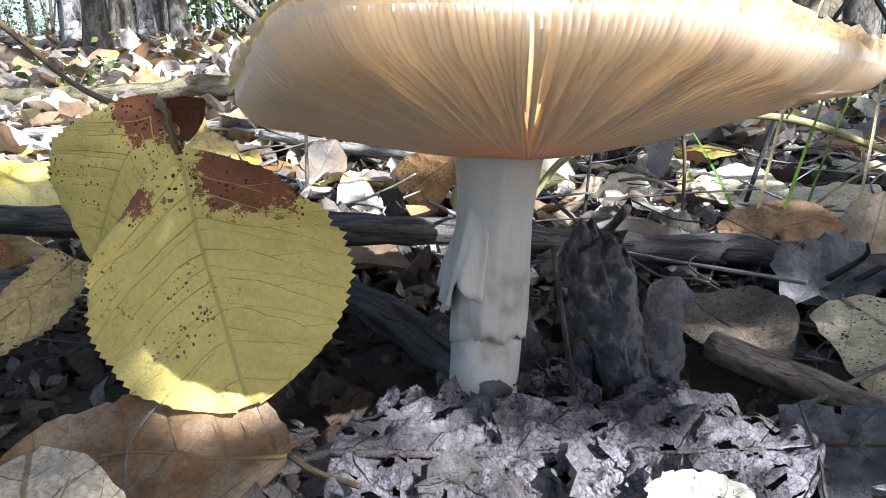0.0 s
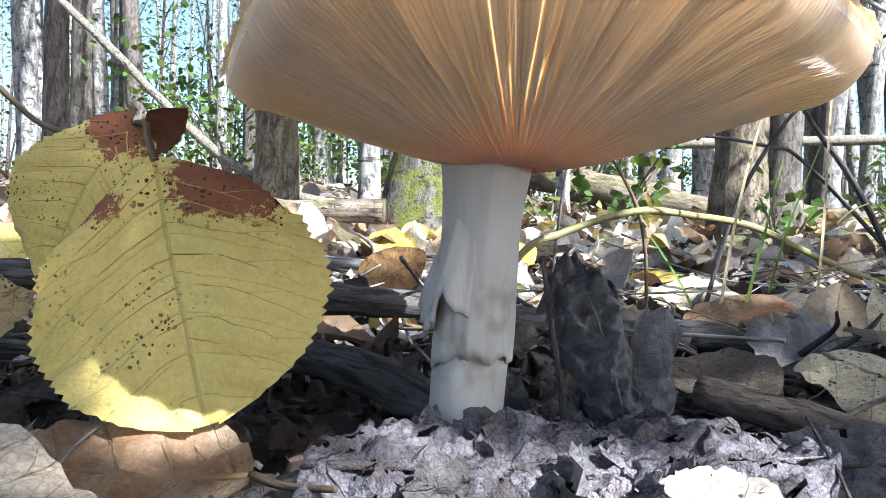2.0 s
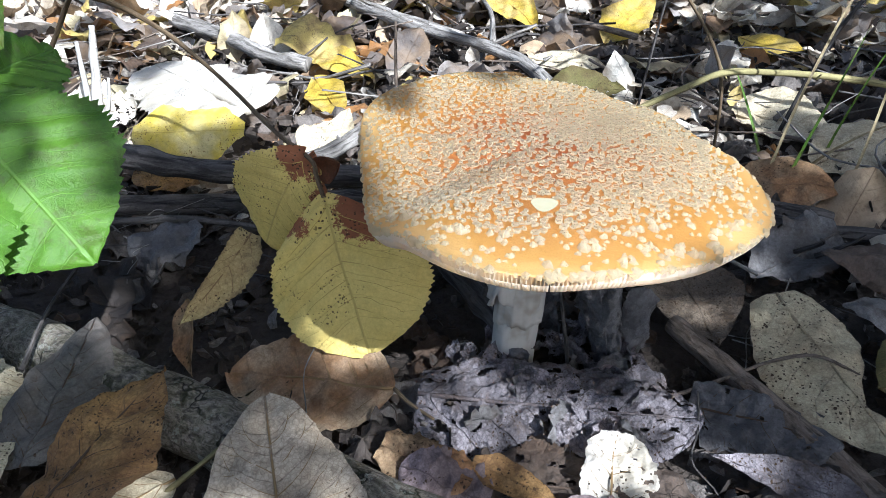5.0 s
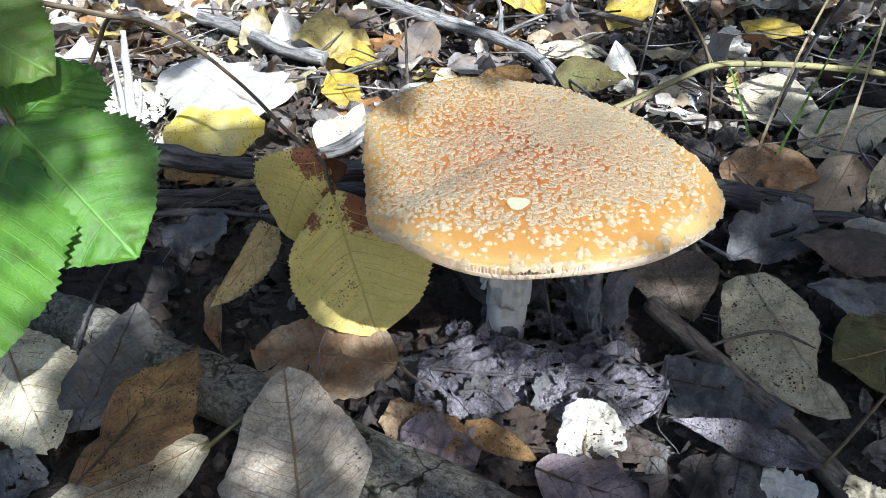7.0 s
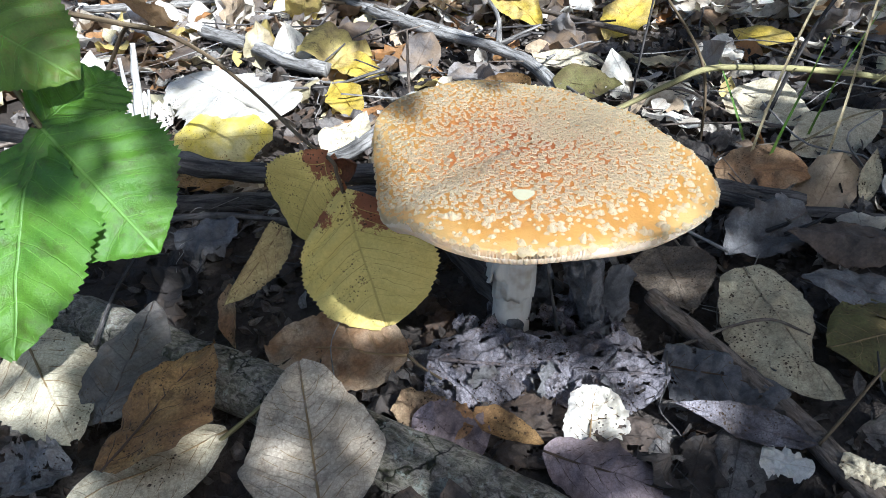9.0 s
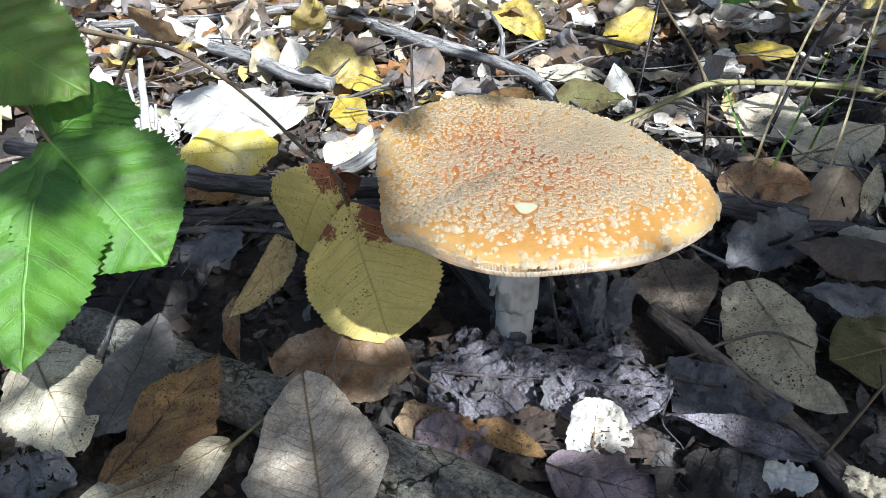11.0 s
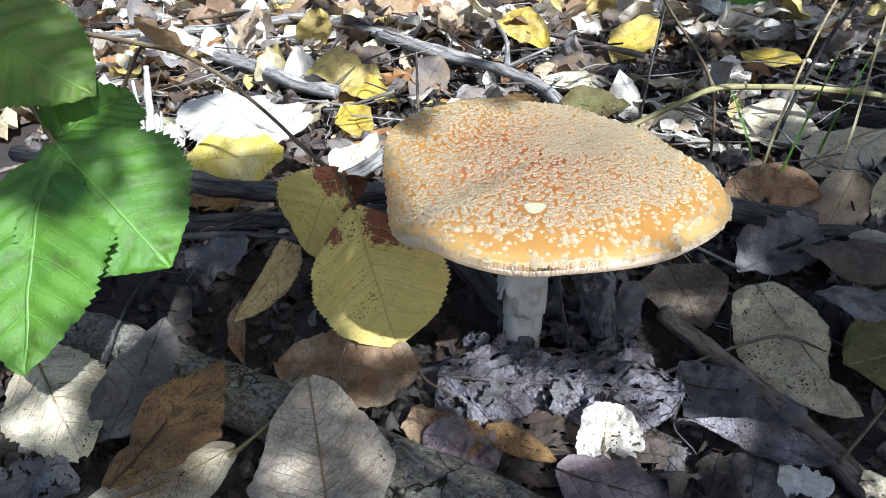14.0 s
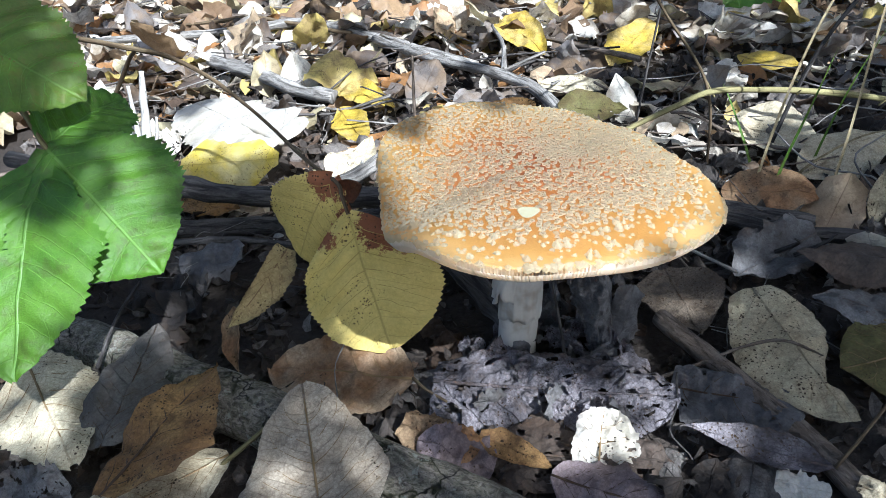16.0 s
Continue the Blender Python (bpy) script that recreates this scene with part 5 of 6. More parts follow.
branch("fallen_branch", "grey branch in the sunlit litter", sunlit_twig_bark, ((-0.27, 0.44, 0.012), (-0.2193, 0.414, 0.012), (-0.178, 0.3882, 0.01), (-0.146, 0.379, 0.008)), 0.0045, 0.0050, 30, 10, rough=0.3, freq=80, seed=9.0)
branch("fallen_branch", "pale broken branch stub", sunlit_twig_bark, ((-0.112, 0.228, 0.014), (-0.0863, 0.2334, 0.018), (-0.074, 0.257, 0.02)), 0.0030, 0.0034, 20, 9, rough=0.3, freq=120, seed=9.5)
branch("twig", "thin dark twig lying in shade", dark_bark, ((-0.19, 0.176, 0.01), (-0.1479, 0.1815, 0.01), (-0.1236, 0.1829, 0.012), (-0.1014, 0.1852, 0.01), (-0.05, 0.188, 0.004)), 0.0016, 0.0012, 24, 7, rough=0.3, seed=9.7)
branch("fallen_branch", "dark branch half buried in shade", dark_bark, ((-0.220, 0.196, 0.002), (-0.150, 0.203, 0.005), (-0.090, 0.214, 0.006), (-0.050, 0.222, 0.004)), 0.0040, 0.0048, 30, 9, rough=0.35, seed=9.9)
branch("fallen_branch", "brown stick across the sunlit litter", stick_bark, ((-0.3800, 0.5550, 0.014), (-0.2568, 0.5302, 0.016), (-0.1583, 0.4991, 0.013), (-0.1200, 0.4850, 0.010)), 0.0022, 0.0024, 40, 8, rough=0.3, freq=90, seed=18.2, knobs=0.4)
branch("twig", "knotty reddish stick in the sunlit litter", red_cane, ((-0.3388, 0.5164, 0.016), (-0.2950, 0.5120, 0.020), (-0.2687, 0.5202, 0.020), (-0.1702, 0.4906, 0.014)), 0.0012, 0.0015, 36, 8, rough=0.3, freq=120, seed=18.6, knobs=0.5)
branch("twig", "dark brown stick in the litter", stick_bark, ((-0.0150, 0.4856, 0.012), (0.0180, 0.4580, 0.014), (0.0542, 0.4398, 0.012)), 0.0018, 0.0022, 24, 8, rough=0.3, freq=90, seed=18.9, knobs=0.3)
branch("bramble_cane", "arching green-brown cane over the litter", cane_bark, ((0.012, 0.245, 0.008), (0.029, 0.246, 0.032), (0.0413, 0.2497, 0.0379), (0.0592, 0.2597, 0.0436), (0.0768, 0.2736, 0.0469), (0.0973, 0.2813, 0.0455), (0.1264, 0.2917, 0.0412), (0.1677, 0.319, 0.0283), (0.24, 0.35, 0.004)), 0.0012, 0.0015, 60, 9, category="cane", rough=0.12, seed=10.0, knobs=0.2, shoots=((((0.0600, 0.2720, 0.0385), (0.0612, 0.2712, 0.0405), (0.0620, 0.2705, 0.0412)), 0.0005), (((0.0809, 0.2850, 0.0410), (0.0790, 0.2858, 0.0445), (0.0760, 0.2865, 0.0500)), 0.0006), (((0.1148, 0.2800, 0.0435), (0.1156, 0.2792, 0.0455), (0.1160, 0.2785, 0.0462)), 0.0005), (((0.1450, 0.2700, 0.0420), (0.1500, 0.2690, 0.0470), (0.1560, 0.2680, 0.0500)), 0.0006)))
branch("dry_stalk", "reddish dry stalk standing in the litter", red_cane, ((0.082, 0.286, -0.004), (0.0775, 0.282, 0.045), (0.054, 0.276, 0.083), (0.036, 0.272, 0.112), (0.022, 0.268, 0.14)), 0.0007, 0.0005, 30, 8, category="stalk", rough=0.2, seed=11.0, knobs=0.3)
branch("dry_stalk", "thin dark stalk standing in the litter", dark_bark, ((0.045, 0.3, -0.004), (0.049, 0.302, 0.035), (0.054, 0.305, 0.07), (0.059, 0.308, 0.105)), 0.0006, 0.0005, 20, 6, category="stalk", rough=0.2, seed=12.0)
branch("dry_stalk", "bleached bent twig over the cap", bleached, ((-0.0518, 0.25, 0.0994), (-0.0297, 0.25, 0.1075), (-0.0063, 0.25, 0.1099), (0.0169, 0.252, 0.1139), (0.0398, 0.255, 0.1203), (0.08, 0.27, 0.13), (0.15, 0.31, 0.15), (0.26, 0.37, 0.12), (0.36, 0.43, -0.004)), 0.0005, 0.0011, 40, 7, category="stalk", rough=0.2, seed=13.0, knobs=0.3)
branch("dry_stalk", "thin dark twig hanging level above litter", dark_bark, ((0.0342, 0.35, 0.0954), (0.0678, 0.35, 0.0899), (0.1157, 0.35, 0.0866), (0.1567, 0.35, 0.0807), (0.179, 0.35, 0.0703), (0.24, 0.34, 0.0)), 0.0006, 0.0011, 30, 7, category="stalk", rough=0.2, seed=14.0)
branch("dry_stalk", "straight dry straw-coloured stalk", stick_bark, ((-0.081, 0.34, -0.004), (-0.0797, 0.34, 0.024), (-0.0783, 0.34, 0.048)), 0.0010, 0.0007, 24, 7, category="stalk", rough=0.1, seed=15.0)
branch("dry_stalk", "dark twig crossing the stalks", dark_bark, ((0.2, 0.3, -0.004), (0.1742, 0.3, 0.0527), (0.1516, 0.3, 0.0852), (0.1413, 0.3, 0.1035), (0.1269, 0.3, 0.1148), (0.1046, 0.3, 0.1273)), 0.0012, 0.0008, 24, 7, category="stalk", rough=0.2, seed=16.0)
branch("dry_stalk", "dark twig leaning across the stalks", dark_bark, ((0.115, 0.32, -0.004), (0.13, 0.32, 0.05), (0.1499, 0.32, 0.0855), (0.166, 0.32, 0.1014), (0.1815, 0.32, 0.1158), (0.2, 0.32, 0.13)), 0.0010, 0.0007, 24, 7, category="stalk", rough=0.2, seed=17.0)


def grass(name, label, material, knots, width):
    knots = [lifted(k) for k in knots]
    ob = thing(name, label, "grass", "grass stems", knots[0])
    pts = curve_points(knots, 22)
    bm = bmesh.new()
    uv = bm.loops.layers.uv.verify()
    prev = None
    for i, p in enumerate(pts):
        p = p - Vector(knots[0])
        f = i / 21
        w = width * (1 - f) ** 0.6 * 0.5
        t = (pts[min(i + 1, 21)] - pts[max(i - 1, 0)]).normalized()
        s = t.cross(Vector((0.2, -1, 0.2))).normalized() * w
        k = t.cross(s).normalized() * w * 0.45
        row = [bm.verts.new(p - s), bm.verts.new(p + k), bm.verts.new(p + s)]
        if prev:
            for q in range(2):
                f4 = bm.faces.new((prev[q], prev[q + 1], row[q + 1], row[q]))
                for loop, (a, b) in zip(f4.loops, ((i - 1, q), (i - 1, q + 1), (i, q + 1), (i, q))):
                    loop[uv].uv = (a / 21, b / 2)
        prev = row
    part("blade", bm, material, ob)
    return ob


grass("grass_stem", "dry straw-coloured grass stem", dry_grass, ((0.0975, 0.260, -0.003), (0.1043, 0.260, 0.0413), (0.1122, 0.260, 0.0752), (0.1216, 0.260, 0.100), (0.132, 0.260, 0.1202), (0.142, 0.260, 0.140)), 0.0014)
grass("grass_stem", "dry straw-coloured grass stem", dry_grass, ((0.126, 0.250, -0.003), (0.1295, 0.250, 0.0339), (0.1315, 0.250, 0.0792), (0.1344, 0.250, 0.1152), (0.136, 0.250, 0.140)), 0.0014)
grass("grass_stem", "green grass blade among dead leaves", grass_mat, ((0.104, 0.255, -0.003), (0.108, 0.255, 0.020), (0.115, 0.257, 0.045), (0.122, 0.260, 0.070)), 0.0018)
grass("grass_stem", "green grass blade among dead leaves", grass_mat, ((0.1053, 0.2865, -0.003), (0.099, 0.292, 0.015), (0.092, 0.303, 0.032), (0.088, 0.310, 0.040)), 0.0016)
grass("grass_stem", "green grass blade among dead leaves", grass_mat, ((0.1302, 0.295, -0.003), (0.134, 0.296, 0.015), (0.1395, 0.290, 0.045), (0.146, 0.280, 0.075)), 0.0016)
grass("grass_stem", "dry bent blade of grass", dry_grass, ((0.118, 0.285, -0.003), (0.132, 0.285, 0.012), (0.150, 0.280, 0.026), (0.175, 0.27, 0.032)), 0.0016)

# ---- leaf litter: loose leaves one by one near the mushroom ----
rng = random.Random(21)
kinds = []
for k in range(14):
    bm = bmesh.new()
    leaf_bm(bm, 1.0, 0.62 + 0.3 * rng.random(), shape=("ovate", "heart", "round", "lance", "ovate")[k % 5], rows=14, cols=10, ragged=0.16, frill=0.14, wave=0.07 + 0.09 * rng.random(), freq=2.2 + 2.5 * rng.random(),
            roll=(rng.random() - 0.5) * 1.3, curl=(rng.random() - 0.5) * 1.1, fold=0.15 * rng.random(), pleat=0.02, ribs=7, seed=30 + k * 1.3, twist=(rng.random() - 0.5) * 0.8)
    bmesh.ops.translate(bm, verts=bm.verts[:], vec=(0, -0.5, 0))
    kinds.append(mesh_of("litter_leaf", bm, litter_leaf))
moulds = []
for k in range(10):
    bm = bmesh.new()
    leaf_bm(bm, 1.0, 0.6 + 0.3 * rng.random(), shape=("ovate", "blunt", "lance")[k % 3], rows=16, cols=11, wave=0.12 + 0.14 * rng.random(), freq=2.5 + 2.5 * rng.random(),
            roll=(rng.random() - 0.5) * 2.4, curl=(rng.random() - 0.5) * 1.6, ragged=0.5, holes=0.2 * rng.random(), seed=60 + k * 1.7)
    bmesh.ops.translate(bm, verts=bm.verts[:], vec=(0, -0.5, 0))
    moulds.append(mesh_of("mould_leaf", bm, mould_leaf))
flakes = []
for k in range(7):
    bm = bmesh.new()
    leaf_bm(bm, 1.0, 0.7 + 0.4 * rng.random(), shape="blunt", rows=12, cols=9, wave=0.20, freq=3.5 + 2 * rng.random(), roll=(rng.random() - 0.5) * 1.8, curl=(rng.random() - 0.5) * 1.6, ragged=0.6, holes=0.3, seed=80 + k * 1.7)
    bmesh.ops.translate(bm, verts=bm.verts[:], vec=(0, -0.5, 0))
    flakes.append(mesh_of("leaf_flake", bm, ash_leaf if k % 3 else grey_leaf))


def near_mushroom(x, y):
    return -0.17 < x < 0.16 and 0.02 < y < 0.215


def taken(x, y, grow=0.0):
    return any((x - hx) ** 2 + (y - hy) ** 2 < (hr + grow) ** 2 for hx, hy, hr in HEROES)


def litter_pose(x, y, lift, tilt):
    m = Matrix.Translation((x, y, ground_z(x, y) + lift))
    return m @ Euler((rng.gauss(0, 0.4) * tilt, rng.gauss(0, 0.4) * tilt, rng.random() * 6.283)).to_matrix().to_4x4()


def spread(low, deep, power=1.0):
    y = low + deep * rng.random() ** power
    return (rng.random() - 0.5) * 2 * (0.62 * (y + 0.08) + 0.05) - 0.12 * y, y


WORDS = ("fallen autumn leaf in the litter", "dry curled autumn leaf in the litter")
for k in range(460):
    x, y = spread(0.21, 0.55, 0.8)
    if k < 40:
        x, y = (rng.random() - 0.5) * 0.7, -0.12 + 0.3 * rng.random()
    if near_mushroom(x, y) or taken(x, y, 0.004):
        continue
    size = 0.018 + 0.038 * rng.random() ** 1.4
    i = rng.randrange(len(kinds))
    ob = new("litter_leaf", kinds[i])
    ob.matrix_world = litter_pose(x, y, 0.003 + 0.007 * rng.random(), 0.8) @ Matrix.Scale(size, 4)
    tagged(ob, WORDS[i % 2], "leaf", "leaf litter")
for k in range(430):
    if k < 230:
        x, y = -0.19 + 0.37 * rng.random(), 0.03 + 0.21 * rng.random()
        if math.hypot(x - STEM_FOOT.x, y - STEM_FOOT.y) < 0.012 or taken(x, y, -0.006):
            continue
        lift, size = 0.000 + 0.005 * rng.random(), 0.012 + 0.024 * rng.random()
    else:
        x, y = spread(0.2, 0.5)
        lift, size = 0.003 + 0.006 * rng.random(), 0.016 + 0.026 * rng.random()
        if taken(x, y):
            continue
    ob = new("mould_leaf", moulds[rng.randrange(len(moulds))])
    ob.matrix_world = litter_pose(x, y, lift, 0.7 if k < 230 else 1.1) @ Matrix.Scale(size, 4)
    tagged(ob, "crumpled rotting leaf on the soil, darkened for shade in the gaps", "leaf", "rotting leaves")
# ash-grey flakes heaped round the foot of the stem
for k in range(60):
    a = rng.random() * 6.283
    r = 0.011 + 0.020 * rng.random() ** 1.3
    x, y = 0.018 + 1.0 * r * math.cos(a), 0.1290 + r * math.sin(a) * 0.9
    ob = new("leaf_flake", flakes[k % len(flakes)])
    ob.matrix_world = litter_pose(x, y, 0.005 + 0.004 * rng.random(), 1.8) @ Matrix.Scale(0.006 + 0.009 * rng.random(), 4)
    tagged(ob, "ash-grey flake of decayed leaf by the stem", "leaf", "ash-grey flakes")

# crumbs of rotten leaf on the soil
bm, chips = bmesh.new(), bmesh.new()
for k in range(12000):
    near = k < 3600
    if near:
        x, y = -0.2 + 0.40 * rng.random(), 0.01 + 0.25 * rng.random()
    else:
        x, y = spread(0.2, 0.55)
    size = (0.0025 + 0.006 * rng.random()) * (1 if near else 1.5)
    leaf_bm(chips if near else bm, size, size * (0.3 + 0.6 * rng.random()), shape="blunt", rows=3, cols=2, wave=size * 0.45, freq=200, seed=rng.random() * 50, roll=(rng.random() - 0.5) * 2,
            move=litter_pose(x, y, (0.0025 if near else 0.008) * rng.random(), 1.9))
tagged(part("leaf_mould", chips, mould_chips, smooth=False), "crumbs of rotten leaves on the soil, darkened for shade in the gaps", "leaf mould", kind="stuff")
tagged(part("leaf_crumbs", bm, mould_bits, smooth=False), "grey and pale crumbs of dead leaves", "leaf crumbs", kind="stuff")

# twigs strewn about
sticks = []
for k in range(12):
    bm = bmesh.new()
    w = lambda s: s * (rng.random() - 0.5)
    tube(bm, [(-0.06, 0, 0), (-0.03, w(0.02), w(0.008)), (-0.004, w(0.02), 0.003), (0.022, w(0.02), w(0.008)), (0.06, w(0.02), w(0.01))], 0.0004 + 0.0012 * rng.random() ** 2, 0.0003 + 0.0004 * rng.random(), 16, 6, 0.3, 120, k * 2.0)
    if k % 3 == 0:
        tube(bm, [(-0.01, 0, 0.002), (0.006, w(0.04), 0.008), (0.014, w(0.07), 0.012)], 0.0005, 0.0003, 8, 5)
    sticks.append(mesh_of("twig", bm, (sunlit_twig_bark, dark_bark, stick_bark, sunlit_twig_bark)[k % 4]))
for k in range(300):
    x, y = spread(0.14, 0.6, 1.1) if k < 240 else spread(0.5, 0.6)
    if (near_mushroom(x, y) and k % 3) or (k % 2 and taken(x, y)) or math.hypot(x + 0.155, y - 0.265) < 0.06:
        continue
    ob = new("twig", sticks[k % 12])
    size = (0.35 + 1.1 * rng.random()) * (0.45 if near_mushroom(x, y) else 1)
    m = Matrix.Translation((x, y, ground_z(x, y) + 0.005 + 0.010 * rng.random())) @ Euler((0, rng.gauss(0, 0.13), rng.random() * 6.283)).to_matrix().to_4x4()
    ob.matrix_world = m @ Matrix.Scale(size, 4)
    tagged(ob, "thin dry twig lying in the litter", "twig", "strewn twigs")

for k in range(34):
    x, y = -0.17 + 0.13 * rng.random(), 0.125 + 0.10 * rng.random()
    if k > 22:
        x, y = 0.05 + 0.09 * rng.random(), 0.08 + 0.11 * rng.random()
    ob = new("twig", sticks[(1, 5, 9, 3)[k % 4]])
    ob.matrix_world = Matrix.Translation((x, y, ground_z(x, y) + 0.004 + 0.009 * rng.random())) @ Euler((0, rng.gauss(0, 0.2), rng.random() * 6.283)).to_matrix().to_4x4() @ Matrix.Scale(0.22 + 0.35 * rng.random(), 4)
    tagged(ob, "thin dry twig lying in the litter", "twig", "strewn twigs")

# the lower layer of the litter, and the farther litter, too far off to pick apart
bm = bmesh.new()
for k in range(800):
    x, y = spread(0.215, 0.55)
    size = 0.010 + 0.030 * rng.random() ** 1.5
    leaf_bm(bm, size, size * (0.5 + 0.4 * rng.random()), shape=("ovate", "heart", "lance", "blunt")[k % 4], rows=7, cols=6, roll=(rng.random() - 0.5) * 2.6, curl=(rng.random() - 0.5) * 2.0, wave=size * 0.16, freq=110, seed=rng.random() * 20,
            move=litter_pose(x, y, 0.001 + 0.005 * rng.random(), 1.2), ragged=0.25)
for k in range(13000):
    d = 0.52 + 7.5 * rng.random() ** 1.9
    a = (rng.random() - 0.5) * 2.2
    x, y = d * math.sin(a), d * math.cos(a)
    size = 0.020 + 0.040 * rng.random()
    if d < 1.1:
        size *= 0.8
        leaf_bm(bm, size, size * 0.75, shape=("ovate", "heart", "blunt")[k % 3], rows=8, cols=6, roll=(rng.random() - 0.5) * 1.6, curl=(rng.random() - 0.5) * 1.2, wave=size * 0.2, freq=90, seed=rng.random() * 20, ragged=0.25,
                move=litter_pose(x, y, 0.002 + 0.010 * rng.random(), 0.9))
        continue
    leaf_bm(bm, size, size * 0.75, shape="ovate", rows=4, cols=3, roll=(rng.random() - 0.5) * 2, curl=(rng.random() - 0.5) * 1.6, wave=size * 0.08, freq=60, seed=rng.random() * 20,
            move=litter_pose(x, y, 0.003 + 0.012 * rng.random(), 1.1))
for k in range(5200):
    d = 0.35 + 7.0 * rng.random() ** 1.4
    a = 1.1 + (2 * math.pi - 2.2) * rng.random()
    x, y = d * math.sin(a), d * math.cos(a)
    size = 0.030 + 0.040 * rng.random()
    leaf_bm(bm, size, size * 0.75, shape="ovate", rows=4, cols=3, roll=(rng.random() - 0.5) * 2, curl=(rng.random() - 0.5) * 1.6, wave=size * 0.08, freq=60, seed=rng.random() * 20,
            move=litter_pose(x, y, 0.003 + 0.012 * rng.random(), 1.1))
tagged(part("far_litter", bm, litter_far), "carpet of yellow and brown fallen leaves", "leaf litter", kind="stuff")


# ---- trees ----
def trunk_knots(base, lean, height, bend=0.0):
    b = Vector(base)
    return [b + Vector((lean[0] * f + bend * math.sin(f * 3), lean[1] * f, 1.0 * f)) * height for f in (-0.01, 0.12, 0.3, 0.6, 1.0)]


def make_tree(name, label, material, base, radius, height, lean=(0, 0), bend=0.0, limbs=7, leaves=160, seed=1, flare=1.25):
    """A tree: tapered trunk with a flared foot, limbs, and a crown of separate leaves."""
    r = random.Random(seed)
    base = (base[0], base[1], ground_z(base[0], base[1]))
    ob = thing(name, label, "tree", "forest trees", base)
    knots = trunk_knots((0, 0, 0), lean, height, bend)
    bm = bmesh.new()
    rows = tube(bm, knots, radius, radius * 0.35, 60, 14, 0.10, 1.2 / radius * 0.5, seed * 1.3, True, 0.08)
    for row in rows[:4]:
        c = sum((v.co for v in row), Vector()) / len(row)
        for v in row:
            v.co = c + (v.co - c) * (1 + (flare - 1) * max(0.0, 1 - v.co.z / (radius * 4)))
    part("trunk", bm, material, ob)
    pts = curve_points(knots, 60)
    crown = bmesh.new()
    for k in range(limbs):
        f = 0.55 + 0.43 * k / limbs
        p = pts[int(f * 59)]
        a = r.random() * 6.283
        reach = height * (0.10 + 0.14 * r.random())
        q = p + Vector((math.cos(a), math.sin(a), 0.55)) * reach
        bm = bmesh.new()
        tube(bm, [p, (p + q) / 2 + Vector((0, 0, -0.02)), q], radius * 0.28, radius * 0.06, 8, 6)
        part("limb", bm, material, ob)
        for n in range(leaves // limbs):
            s = r.random() ** 0.6
            c = p.lerp(q, s) + Vector((r.gauss(0, 1), r.gauss(0, 1), r.gauss(0, 1))) * height * 0.045
            m = Matrix.Translation(c) @ Euler((r.random() * 6, r.random() * 6, r.random() * 6)).to_matrix().to_4x4()
            leaf_bm(crown, 0.038, 0.030, shape="ovate", rows=3, cols=2, seed=r.random(), move=m)
    part("crown", crown, bush_leaf, ob)
    return ob


make_tree("tree", "leaning aspen trunk furred with green moss", mossy_bark, (-0.020, 0.690), 0.031, 4.2, (0.055, 0.02), 0.0, seed=3, flare=1.5)
make_tree("tree", "young trunk of beige-brown aspen", tan_bark, (-0.210, 0.900), 0.027, 4.6, (0.01, 0.01), 0.0, seed=4)
make_tree("tree", "thin pale birch trunk", birch_bark, (-0.112, 1.10), 0.017, 4.2, (0.015, 0.01), 0.0, seed=5)
make_tree("tree", "thin pale birch trunk", birch_bark, (-0.055, 1.28), 0.018, 4.2, (0.005, 0.03), 0.0, seed=6)
make_tree("tree", "stout reddish-brown aspen trunk", tan_bark, (0.405, 0.950), 0.036, 4.8, (0.02, 0.01), 0.0, seed=7)
make_tree("tree", "grey young trunk beside the stout one", aspen_bark, (0.560, 1.150), 0.030, 4.4, (0.03, 0.0), 0.0, seed=8)
make_tree("tree", "thin grey birch sapling", birch_bark, (0.210, 1.200), 0.013, 3.6, (0.01, 0.0), 0.0, limbs=5, seed=9)
make_tree("tree", "dark young aspen trunk", aspen_bark, (-0.62, 2.30), 0.040, 4.8, (0.0, 0.0), 0.0, seed=10)
make_tree("tree", "dark young aspen trunk", aspen_bark, (-0.86, 1.55), 0.028, 4.6, (0.02, 0.0), 0.0, seed=12)

proto = [make_tree("tree", "slender birch trunk in the forest", birch_bark, (-1.5, 3.2), 0.045, 6.0, (0.01, 0.0), 0.01, limbs=6, leaves=150, seed=20),
         make_tree("tree", "slender grey trunk in the forest", aspen_bark, (0.9, 3.0), 0.040, 6.4, (-0.015, 0.0), 0.0, limbs=6, leaves=150, seed=21),
         make_tree("tree", "slender dark trunk in the forest", birch_bark, (1.6, 2.6), 0.035, 5.6, (0.03, 0.01), 0.01, limbs=6, leaves=150, seed=22)]
proto.append(make_tree("tree", "broken bare birch trunk in the forest", birch_bark, (1.5, 3.4), 0.042, 1.9, (0.01, 0.0), 0.0, limbs=3, leaves=12, seed=23))
sun_side = Vector((math.sin(radians(SUN_TURN)), math.cos(radians(SUN_TURN))))
n = 0
